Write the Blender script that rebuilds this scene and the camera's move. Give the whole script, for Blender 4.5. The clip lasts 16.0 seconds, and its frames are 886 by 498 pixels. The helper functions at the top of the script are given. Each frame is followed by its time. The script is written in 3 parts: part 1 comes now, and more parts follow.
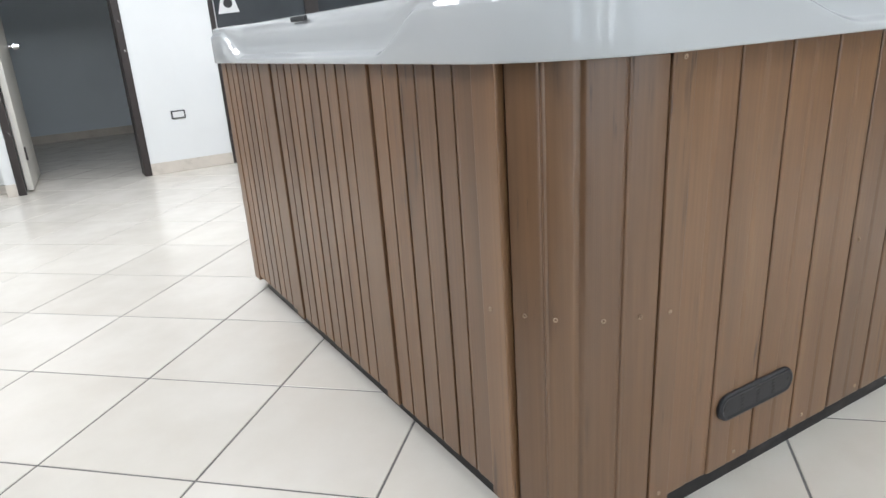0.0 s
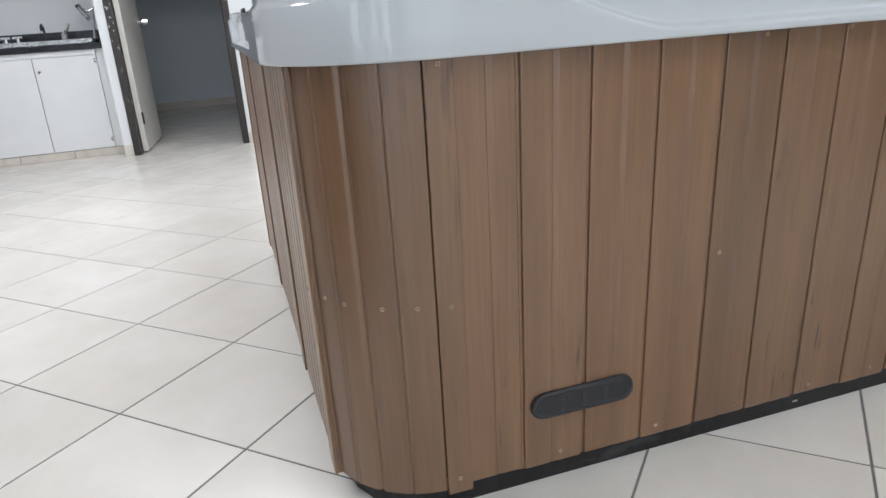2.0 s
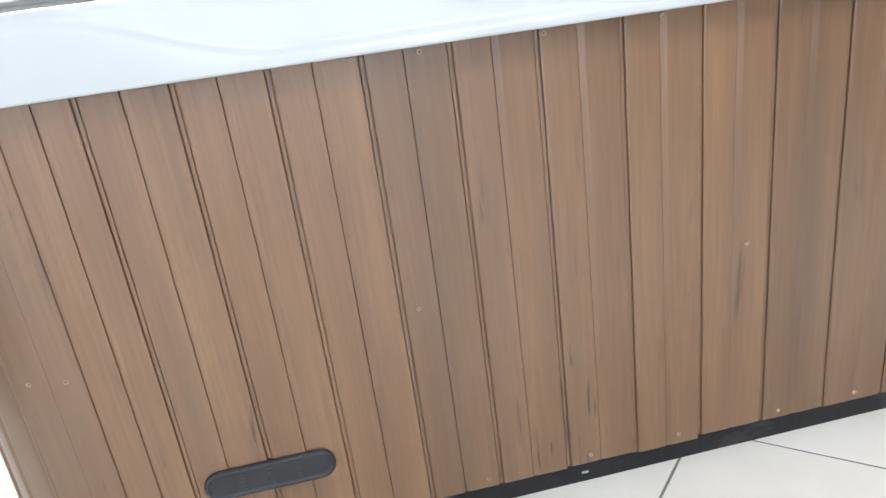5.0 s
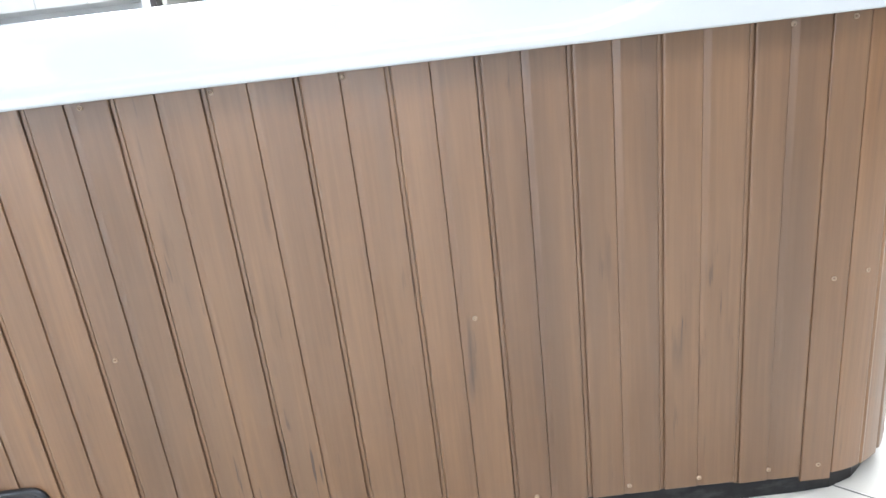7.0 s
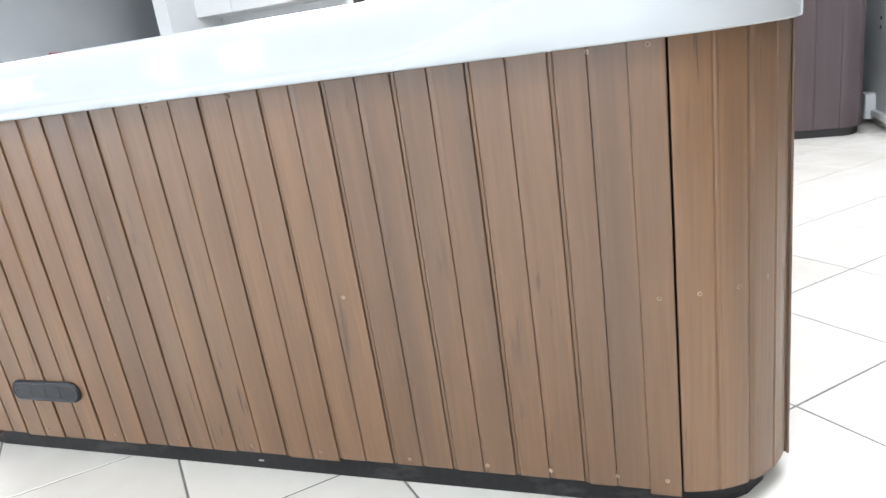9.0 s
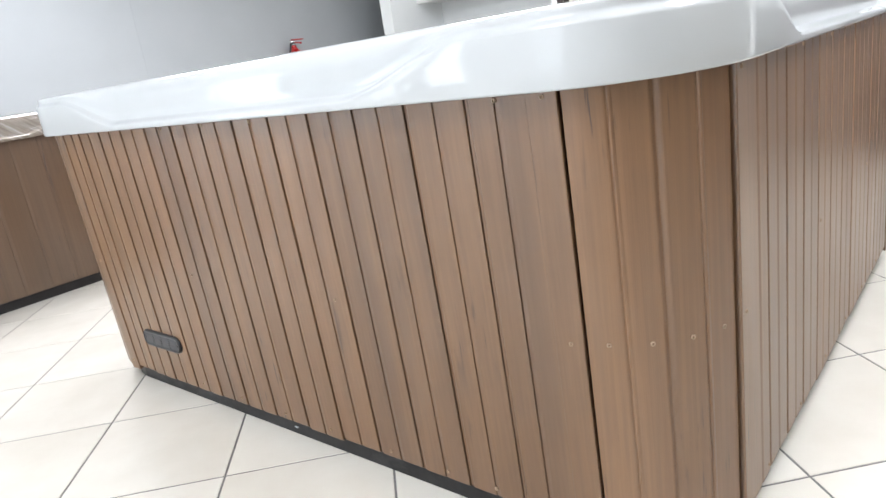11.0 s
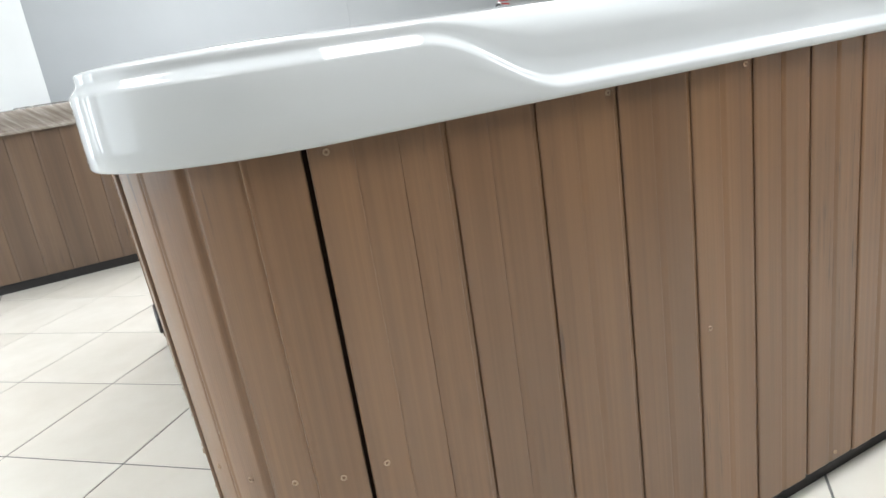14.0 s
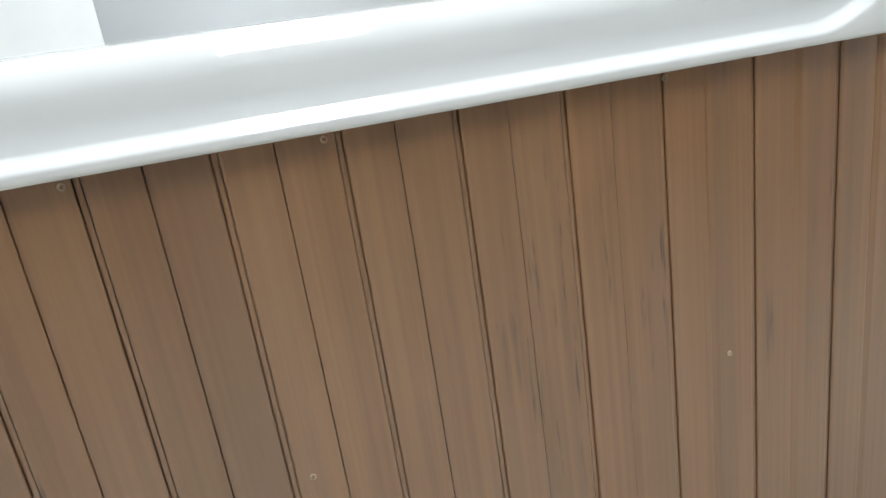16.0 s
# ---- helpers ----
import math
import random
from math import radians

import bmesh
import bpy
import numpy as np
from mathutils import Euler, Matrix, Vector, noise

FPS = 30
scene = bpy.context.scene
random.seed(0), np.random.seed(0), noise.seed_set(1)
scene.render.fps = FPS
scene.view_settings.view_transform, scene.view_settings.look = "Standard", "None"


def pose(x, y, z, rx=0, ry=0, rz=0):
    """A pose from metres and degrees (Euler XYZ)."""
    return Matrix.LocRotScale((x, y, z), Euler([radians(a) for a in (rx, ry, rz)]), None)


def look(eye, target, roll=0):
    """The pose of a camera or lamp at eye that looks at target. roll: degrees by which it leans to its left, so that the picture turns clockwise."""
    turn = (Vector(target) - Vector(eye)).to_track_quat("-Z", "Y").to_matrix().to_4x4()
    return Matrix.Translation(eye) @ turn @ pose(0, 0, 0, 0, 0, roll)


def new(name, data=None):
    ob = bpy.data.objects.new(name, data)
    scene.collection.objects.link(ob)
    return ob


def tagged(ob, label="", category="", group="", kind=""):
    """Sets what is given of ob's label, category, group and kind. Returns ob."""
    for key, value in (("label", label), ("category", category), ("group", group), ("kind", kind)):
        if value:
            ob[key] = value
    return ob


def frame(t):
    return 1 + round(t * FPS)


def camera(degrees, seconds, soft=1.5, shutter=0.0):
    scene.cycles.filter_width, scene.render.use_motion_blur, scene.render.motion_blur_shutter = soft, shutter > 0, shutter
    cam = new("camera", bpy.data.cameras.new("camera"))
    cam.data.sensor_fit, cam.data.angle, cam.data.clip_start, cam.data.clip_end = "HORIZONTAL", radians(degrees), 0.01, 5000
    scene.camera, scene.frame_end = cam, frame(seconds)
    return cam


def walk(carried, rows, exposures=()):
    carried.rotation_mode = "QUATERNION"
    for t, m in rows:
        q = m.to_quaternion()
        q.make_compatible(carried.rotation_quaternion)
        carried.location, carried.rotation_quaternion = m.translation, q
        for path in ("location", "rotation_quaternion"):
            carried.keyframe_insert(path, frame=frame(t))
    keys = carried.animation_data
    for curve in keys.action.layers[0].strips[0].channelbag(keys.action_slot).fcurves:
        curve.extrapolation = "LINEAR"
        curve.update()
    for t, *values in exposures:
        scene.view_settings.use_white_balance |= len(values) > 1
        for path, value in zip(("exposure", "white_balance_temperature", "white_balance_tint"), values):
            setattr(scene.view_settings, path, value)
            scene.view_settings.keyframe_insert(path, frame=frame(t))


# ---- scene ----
cam = camera(66.2, 16.0, shutter=0.06)
PATH = [
    (0, (-0.9283, -0.6880, 0.8619), (-0.1260, 0.7187, 0.3448), -4.23),
    (0.5, (-0.8074, -0.7675, 0.8682), (-0.0702, 0.6663, 0.3290), -3.37),
    (1, (-0.6708, -0.8779, 0.8564), (-0.1046, 0.6342, 0.3245), -2.79),
    (1.5, (-0.5633, -0.9711, 0.8767), (-0.0895, 0.5721, 0.3437), -3.23),
    (2, (-0.4474, -0.9864, 0.8717), (0.0215, 0.5512, 0.3186), -3.93),
    (2.5, (-0.3265, -0.9807, 0.8601), (0.1125, 0.5648, 0.3043), -5.90),
    (3, (-0.1918, -1.0107, 0.8502), (0.2330, 0.5394, 0.2963), -6.60),
    (3.5, (-0.0308, -1.0236, 0.8543), (0.1796, 0.5830, 0.3399), -5.76),
    (4, (0.0870, -0.9889, 0.8396), (0.3268, 0.6058, 0.3017), -8.06),
    (6.5, (0.7240, -0.9873, 0.8519), (0.8093, 0.6263, 0.3237), -7.14),
    (7, (0.9123, -0.9806, 0.8453), (0.9077, 0.6415, 0.3368), -6.77),
    (7.5, (1.0870, -0.9893, 0.8420), (0.9439, 0.6292, 0.3420), -8.06),
    (8, (1.2641, -1.0356, 0.8462), (0.8449, 0.5483, 0.3928), -7.28),
    (8.5, (1.4082, -1.0497, 0.8634), (0.9143, 0.5061, 0.3884), -7.66),
    (9, (1.5486, -1.0499, 0.8449), (0.9720, 0.4731, 0.3567), -7.92),
    (11.5, (2.1180, -0.7256, 0.8914), (0.9030, 0.3622, 0.4113), -8.28),
    (12, (2.2161, -0.5624, 0.8919), (0.8763, 0.3573, 0.3931), -7.59),
    (12.5, (2.3022, -0.4614, 0.8948), (0.8784, 0.3264, 0.4026), -7.06),
    (13, (2.3413, -0.3756, 0.9027), (0.9127, 0.3969, 0.4006), -8.70),
    (13.5, (2.3754, -0.1943, 0.8981), (0.9327, 0.5490, 0.3921), -8.88),
    (14, (2.3982, -0.0323, 0.8943), (0.9228, 0.6585, 0.4088), -8.68),
    (14.5, (2.4179, 0.1616, 0.9043), (0.8965, 0.7464, 0.4210), -7.81),
    (15, (2.4110, 0.3365, 0.9009), (0.8656, 0.8336, 0.3963), -8.25),
    (15.5, (2.4005, 0.5490, 0.8946), (0.8623, 1.0509, 0.3731), -8.39),
    (16, (2.4193, 0.7326, 0.8907), (0.8441, 1.1212, 0.3831), -8.59),
]
EXPOSURES = [(0, -1.29, 6250, 12), (0.5, -1.30, 6200, 13), (1.0, -1.33, 6150, 14), (1.5, -1.46, 6150, 14), (2.0, -1.49, 6150, 14), (2.5, -1.22, 6200, 13), (3.5, -1.06, 6200, 13), (4.2, -0.88, 6150, 13), (6.5, -0.50, 5950, 12),
             (9, -0.60, 6050, 12), (11.5, -0.72, 6350, 13), (12.5, -0.73, 6400, 13), (13, -0.82, 6400, 13), (14.5, -0.84, 6350, 8), (16, -0.84, 6350, 8)]
walk(cam, [(t, look(eye, target, roll)) for t, eye, target, roll in PATH], exposures=EXPOSURES)

# ---- world and light ----
world = bpy.data.worlds.new("sky")
scene.world = world
world.use_nodes = True
wn = world.node_tree
sky = wn.nodes.new("ShaderNodeTexSky")
sky.sky_type, sky.sun_disc = "NISHITA", False
sky.sun_elevation, sky.sun_rotation = radians(50), radians(200)
wn.links.new(sky.outputs[0], wn.nodes["Background"].inputs[0])
wn.nodes["Background"].inputs[1].default_value = 0.12


def window_light(name, m, width, height, power, colour):
    """Daylight standing in a window's opening."""
    lamp = bpy.data.lights.new(name, "AREA")
    lamp.shape, lamp.size, lamp.size_y, lamp.energy, lamp.color = "RECTANGLE", width, height, power, colour
    new(name, lamp).matrix_world = m


window_light("daylight_west", look((-4.10, -3.46, 1.12), (0, -3.46, 0.9)), 0.84, 2.15, 40, (0.82, 0.94, 1.0))
window_light("daylight_south", look((0.30, -4.10, 1.33), (0.30, 0, 1.1)), 2.0, 2.4, 46, (0.84, 0.935, 1.0))
for bx, width, watts in ((-1.97, 0.40, 24), (-2.80, 0.30, 15)):
    window_light("daylight_south_bay", look((bx, -4.10, 1.33), (bx, 0, 1.1)), width, 2.3, watts, (0.88, 0.955, 1.0))
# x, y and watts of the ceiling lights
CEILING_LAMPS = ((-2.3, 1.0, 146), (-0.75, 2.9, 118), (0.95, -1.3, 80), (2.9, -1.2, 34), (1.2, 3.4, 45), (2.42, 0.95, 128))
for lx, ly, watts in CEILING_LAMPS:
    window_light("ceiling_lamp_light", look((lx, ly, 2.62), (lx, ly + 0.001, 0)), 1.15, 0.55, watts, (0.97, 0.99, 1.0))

# ---- materials ----


def material(name, colour, rough=0.5, metal=0.0, spec=0.5, coat=0.0):
    m = bpy.data.materials.new(name)
    m.use_nodes = True
    b = m.node_tree.nodes["Principled BSDF"]
    b.inputs["Base Color"].default_value = (*colour, 1)
    b.inputs["Roughness"].default_value, b.inputs["Metallic"].default_value = rough, metal
    b.inputs["Specular IOR Level"].default_value, b.inputs["Coat Weight"].default_value = spec, coat
    return m


def link(m, a, b):
    m.node_tree.links.new(a, b)


def node(m, kind, **inputs):
    n = m.node_tree.nodes.new(kind)
    for key, value in inputs.items():
        n.inputs[key.replace("_", " ")].default_value = value
    return n


def bsdf(m):
    return m.node_tree.nodes["Principled BSDF"]


def coords(m, scale, own=True):
    """Object coordinates, shifted piece by piece, scaled per axis."""
    tc = m.node_tree.nodes.new("ShaderNodeTexCoord")
    mp = m.node_tree.nodes.new("ShaderNodeMapping")
    mp.inputs["Scale"].default_value = scale
    link(m, tc.outputs["Object"], mp.inputs["Vector"])
    if own:
        info = m.node_tree.nodes.new("ShaderNodeObjectInfo")
        mul = m.node_tree.nodes.new("ShaderNodeMath")
        mul.operation = "MULTIPLY"
        mul.inputs[1].default_value = 37.0
        link(m, info.outputs["Random"], mul.inputs[0])
        comb = m.node_tree.nodes.new("ShaderNodeCombineXYZ")
        for k in range(3):
            link(m, mul.outputs[0], comb.inputs[k])
        link(m, comb.outputs[0], mp.inputs["Location"])
    return mp.outputs[0]


def noise_tex(m, vec, scale, detail=4.0, rough=0.55):
    n = node(m, "ShaderNodeTexNoise", Scale=scale, Detail=detail, Roughness=rough)
    link(m, vec, n.inputs["Vector"])
    return n.outputs["Fac"]


def ramp(m, fac, stops):
    r = m.node_tree.nodes.new("ShaderNodeValToRGB")
    while len(r.color_ramp.elements) < len(stops):
        r.color_ramp.elements.new(0.5)
    for e, (p, c) in zip(r.color_ramp.elements, stops):
        e.position, e.color = p, (*c, 1)
    link(m, fac, r.inputs[0])
    return r.outputs[0]


def mix(m, fac, a, b, blend="MIX"):
    n = m.node_tree.nodes.new("ShaderNodeMix")
    n.data_type, n.blend_type = "RGBA", blend
    for sock, v in ((n.inputs[0], fac), (n.inputs[6], a), (n.inputs[7], b)):
        if isinstance(v, (int, float)):
            sock.default_value = v
        elif isinstance(v, tuple):
            sock.default_value = (*v, 1)
        else:
            link(m, v, sock)
    return n.outputs[2]


def bump(m, height, strength, distance):
    b = node(m, "ShaderNodeBump", Strength=strength, Distance=distance)
    link(m, height, b.inputs["Height"])
    link(m, b.outputs[0], bsdf(m).inputs["Normal"])


def wood_composite(name, dark, mid, light, streak, grey=0.34):
    """Moulded brown composite planks: embossed upright grain, paler and darker planks, smoky bands, thin dark streaks."""
    m = material(name, mid, 0.36, spec=0.8)
    fine = noise_tex(m, coords(m, (170, 170, 1.6)), 1.0, 4)
    emboss = noise_tex(m, coords(m, (520, 520, 22)), 1.0, 2)
    broad = noise_tex(m, coords(m, (11, 11, 0.8)), 1.0, 2)
    base = ramp(m, broad, [(0.3, dark), (0.5, mid), (0.72, light)])
    grain = ramp(m, fine, [(0.3, (0.87, 0.86, 0.85)), (0.7, (1.08, 1.08, 1.07))])
    col = mix(m, 1.0, base, grain, "MULTIPLY")
    # smoky grey bands that run most of a plank's height
    band = noise_tex(m, coords(m, (21, 21, 0.45)), 1.0, 3)
    smoke = mix(m, 1.0, ramp(m, band, [(0.50, (0, 0, 0)), (0.68, (grey, grey, grey))]), ramp(m, fine, [(0.25, (0.55,) * 3), (0.75, (1, 1, 1))]), "MULTIPLY")
    col = mix(m, smoke, col, tuple(0.42 * c + 0.20 * sum(mid) / 3 for c in mid))
    # thin dark streaks along the grain, in groups
    where = noise_tex(m, coords(m, (9, 9, 2.4)), 1.0, 2)
    group = ramp(m, where, [(0.54, (0, 0, 0)), (0.64, (1, 1, 1))])
    for scale, lo, hi, most in (((46, 46, 3.4), 0.60, 0.72, 0.75), ((130, 130, 8.0), 0.62, 0.70, 0.9)):
        spots = noise_tex(m, coords(m, scale), 1.0, 3)
        col = mix(m, mix(m, 1.0, ramp(m, spots, [(lo, (0, 0, 0)), (hi, (most,) * 3)]), group, "MULTIPLY"), col, streak)
    info = m.node_tree.nodes.new("ShaderNodeObjectInfo")
    tone = ramp(m, info.outputs["Random"], [(0.0, (0.87, 0.87, 0.89)), (0.5, (1.0, 1.0, 1.0)), (1.0, (1.13, 1.11, 1.08))])
    col = mix(m, 1.0, col, tone, "MULTIPLY")
    link(m, col, bsdf(m).inputs["Base Color"])
    patch = noise_tex(m, coords(m, (9, 9, 2.2)), 1.0, 3)
    link(m, ramp(m, patch, [(0.2, (0.27,) * 3), (0.8, (0.40,) * 3)]), bsdf(m).inputs["Roughness"])
    bump(m, mix(m, 0.5, fine, emboss), 0.34, 0.0006)
    return m


WOOD = wood_composite("brown_composite", (0.158, 0.083, 0.039), (0.180, 0.096, 0.046), (0.204, 0.112, 0.055), (0.050, 0.030, 0.021))
WOOD_FAR = wood_composite("walnut_composite", (0.122, 0.074, 0.045), (0.140, 0.087, 0.054), (0.160, 0.102, 0.066), (0.07, 0.045, 0.035))
PURPLE = wood_composite("plum_composite", (0.050, 0.032, 0.036), (0.062, 0.040, 0.045), (0.072, 0.048, 0.052), (0.03, 0.02, 0.022))


def acrylic():
    m = material("white_acrylic", (0.62, 0.635, 0.655), 0.07)
    n = noise_tex(m, coords(m, (3, 3, 3), False), 1.0, 4)
    link(m, ramp(m, n, [(0.3, (0.475, 0.493, 0.498)), (0.7, (0.50, 0.518, 0.523))]), bsdf(m).inputs["Base Color"])
    link(m, ramp(m, n, [(0.3, (0.02,) * 3), (0.7, (0.045,) * 3)]), bsdf(m).inputs["Roughness"])
    return m


def marble_acrylic():
    m = material("brown_marbled_acrylic", (0.4, 0.33, 0.27), 0.1, coat=0.3)
    v = coords(m, (1, 1, 1), False)
    n = node(m, "ShaderNodeTexNoise", Scale=1.0, Detail=6.0, Roughness=0.6)
    turn = m.node_tree.nodes.new("ShaderNodeMapping")
    turn.vector_type = "TEXTURE"
    turn.inputs["Rotation"].default_value = (radians(-40), 0, 0)
    turn.inputs["Scale"].default_value = (0.1, 0.16, 0.016)
    link(m, v, turn.inputs["Vector"])
    link(m, turn.outputs[0], n.inputs["Vector"])
    link(m, ramp(m, n.outputs["Fac"], [(0.30, (0.19, 0.155, 0.125)), (0.44, (0.25, 0.212, 0.178)), (0.56, (0.31, 0.272, 0.238)), (0.72, (0.45, 0.42, 0.39))]), bsdf(m).inputs["Base Color"])
    return m


def tile_material():
    m = material("cream_ceramic_tile", (0.72, 0.69, 0.62), 0.22, spec=0.5)
    fine = noise_tex(m, coords(m, (7, 7, 7)), 1.0, 6, 0.6)
    big = noise_tex(m, coords(m, (1.6, 1.6, 1.6)), 1.0, 3)
    col = mix(m, 1.0, ramp(m, fine, [(0.3, (0.715, 0.68, 0.615)), (0.7, (0.76, 0.73, 0.67))]), ramp(m, big, [(0.3, (0.93, 0.925, 0.91)), (0.7, (1.02, 1.02, 1.02))]), "MULTIPLY")
    info = m.node_tree.nodes.new("ShaderNodeObjectInfo")
    col = mix(m, 1.0, col, ramp(m, info.outputs["Random"], [(0.0, (0.965, 0.96, 0.95)), (1.0, (1.0, 1.0, 1.0))]), "MULTIPLY")
    link(m, col, bsdf(m).inputs["Base Color"])
    link(m, ramp(m, fine, [(0.3, (0.20,) * 3), (0.75, (0.27,) * 3)]), bsdf(m).inputs["Roughness"])
    bump(m, big, 0.12, 0.004)
    return m


def plaster(name, colour):
    m = material(name, colour, 0.75, spec=0.3)
    n = noise_tex(m, coords(m, (2, 2, 2), False), 1.0, 5)
    lo = tuple(c * 0.95 for c in colour)
    link(m, ramp(m, n, [(0.3, lo), (0.7, colour)]), bsdf(m).inputs["Base Color"])
    bump(m, noise_tex(m, coords(m, (60, 60, 60), False), 1.0, 4), 0.12, 0.002)
    return m


def worn(name, colour, rough, spec=0.5, metal=0.0, scale=40, change=0.25):
    m = material(name, colour, rough, metal, spec)
    n = noise_tex(m, coords(m, (scale,) * 3), 1.0, 5)
    link(m, ramp(m, n, [(0.3, tuple(c * (1 - change) for c in colour)), (0.7, tuple(min(1, c * (1 + change * 0.6)) for c in colour))]), bsdf(m).inputs["Base Color"])
    link(m, ramp(m, n, [(0.3, (rough * 0.8,) * 3), (0.7, (min(1, rough * 1.2),) * 3)]), bsdf(m).inputs["Roughness"])
    bump(m, n, 0.15, 0.001)
    return m


SHELL = acrylic()
MARBLE = marble_acrylic()
TILE = tile_material()
GROUT = worn("grey_grout", (0.19, 0.185, 0.175), 0.9, 0.2, scale=30)
WALL = plaster("white_plaster", (0.80, 0.82, 0.82))
WALL_GREY = plaster("grey_plaster", (0.41, 0.43, 0.445))
# For the unseen east wall: toned dark so little light bounces onto the cladding.
WALL_LOW_BOUNCE = plaster("low_bounce_plaster", (0.22, 0.21, 0.20))
CEILING = plaster("ceiling_white", (0.8, 0.8, 0.8))
BLACK = worn("black_plastic", (0.022, 0.021, 0.022), 0.45, scale=60)


def scuffed_black():
    """Black tray plastic with greyish rub marks along it."""
    m = material("scuffed_black_plastic", (0.022, 0.021, 0.022), 0.42, spec=0.3)
    n = noise_tex(m, coords(m, (9, 9, 26), False), 1.0, 6, 0.65)
    f = noise_tex(m, coords(m, (90, 90, 40), False), 1.0, 4)
    col = mix(m, ramp(m, n, [(0.54, (0, 0, 0)), (0.70, (0.8, 0.8, 0.8))]), (0.013, 0.012, 0.013), (0.085, 0.080, 0.078))
    link(m, mix(m, 0.25, col, ramp(m, f, [(0.3, (0.008,) * 3), (0.75, (0.045,) * 3)])), bsdf(m).inputs["Base Color"])
    link(m, ramp(m, n, [(0.4, (0.35,) * 3), (0.7, (0.62,) * 3)]), bsdf(m).inputs["Roughness"])
    bump(m, f, 0.1, 0.001)
    return m


BASE = scuffed_black()
VENT = worn("charcoal_plastic", (0.015, 0.016, 0.020), 0.38, scale=120)
GAP = worn("dark_joint", (0.030, 0.020, 0.015), 0.85, 0.15)
STEEL = worn("stainless_steel", (0.62, 0.62, 0.62), 0.25, metal=1.0)
CHROME = material("chrome", (0.8, 0.8, 0.8), 0.08, 1.0)
SCREW = worn("zinc_screw", (0.42, 0.31, 0.22), 0.4, metal=0.15)
LAMINATE = worn("white_laminate", (0.80, 0.81, 0.80), 0.4, scale=6, change=0.03)
GRANITE = worn("black_granite", (0.02, 0.022, 0.026), 0.15, scale=150, change=0.6)
FRAME = worn("dark_brown_metal", (0.035, 0.028, 0.026), 0.45, scale=30)


def chipped_frame():
    """Dark brown metal paint with small pale chips."""
    m = material("chipped_brown_metal", (0.035, 0.028, 0.026), 0.45)
    n = noise_tex(m, coords(m, (55, 55, 22), False), 1.0, 3)
    w = noise_tex(m, coords(m, (3, 3, 2.2), False), 1.0, 2)
    chip = mix(m, 1.0, ramp(m, n, [(0.61, (0, 0, 0)), (0.64, (1, 1, 1))]), ramp(m, w, [(0.50, (0, 0, 0)), (0.56, (1, 1, 1))]), "MULTIPLY")
    link(m, mix(m, chip, (0.035, 0.028, 0.026), (0.55, 0.54, 0.50)), bsdf(m).inputs["Base Color"])
    return m


CHIPPED = chipped_frame()
DOOR = worn("cream_door_paint", (0.72, 0.70, 0.64), 0.45, scale=8, change=0.05)
ROOM = plaster("unlit_room_plaster", (0.74, 0.80, 0.84))
BASETILE = worn("beige_base_tile", (0.66, 0.61, 0.54), 0.3, scale=10, change=0.1)
RED = worn("red_enamel", (0.45, 0.02, 0.02), 0.3, scale=20)
ALU = worn("aluminium_profile", (0.55, 0.57, 0.58), 0.4, metal=0.6)
WHITE_PLASTIC = worn("white_plastic", (0.75, 0.76, 0.76), 0.4, scale=20, change=0.05)


def clear_glass():
    m = material("window_glass", (1, 1, 1), 0.02)
    bsdf(m).inputs["Transmission Weight"].default_value = 1.0
    bsdf(m).inputs["IOR"].default_value = 1.01
    return m


GLASS = clear_glass()

# ---- building helpers ----


def mesh_of(name, bm, mat, smooth=False):
    data = bpy.data.meshes.new(name)
    bmesh.ops.recalc_face_normals(bm, faces=bm.faces)
    bm.to_mesh(data)
    bm.free()
    data.materials.append(mat)
    if smooth:
        for p in data.polygons:
            p.use_smooth = True
    return data


def part(name, bm, mat, parent=None, label="", smooth=False, at=None):
    ob = new(name, mesh_of(name, bm, mat, smooth) if isinstance(bm, bmesh.types.BMesh) else bm)
    ob.parent = parent
    if at is not None:
        ob.matrix_basis = at
    return tagged(ob, label)


def thing(name, at, label, category, group="", kind=""):
    ob = new(name)
    ob.empty_display_size = 0.1
    ob.matrix_basis = at
    return tagged(ob, label, category, group, kind)


def box(bm, lo, hi, bevel=0.0, seg=2):
    lo, hi = Vector(lo), Vector(hi)
    made = bmesh.ops.create_cube(bm, size=1.0)["verts"]
    for v in made:
        v.co = Vector((lo[k] + (v.co[k] + 0.5) * (hi[k] - lo[k]) for k in range(3)))
    if bevel:
        edges = list({e for v in made for e in v.link_edges})
        bmesh.ops.bevel(bm, geom=edges, offset=bevel, segments=seg, affect="EDGES", profile=0.5)
    return bm


def boxed(lo, hi, bevel=0.0, seg=2):
    return box(bmesh.new(), lo, hi, bevel, seg)


def rod(bm, a, b, r1, r2=None, seg=12):
    a, b = Vector(a), Vector(b)
    m = Matrix.Translation((a + b) / 2) @ (b - a).to_track_quat("Z", "Y").to_matrix().to_4x4()
    bmesh.ops.create_cone(bm, cap_ends=True, segments=seg, radius1=r1, radius2=r1 if r2 is None else r2, depth=(b - a).length, matrix=m)
    return bm


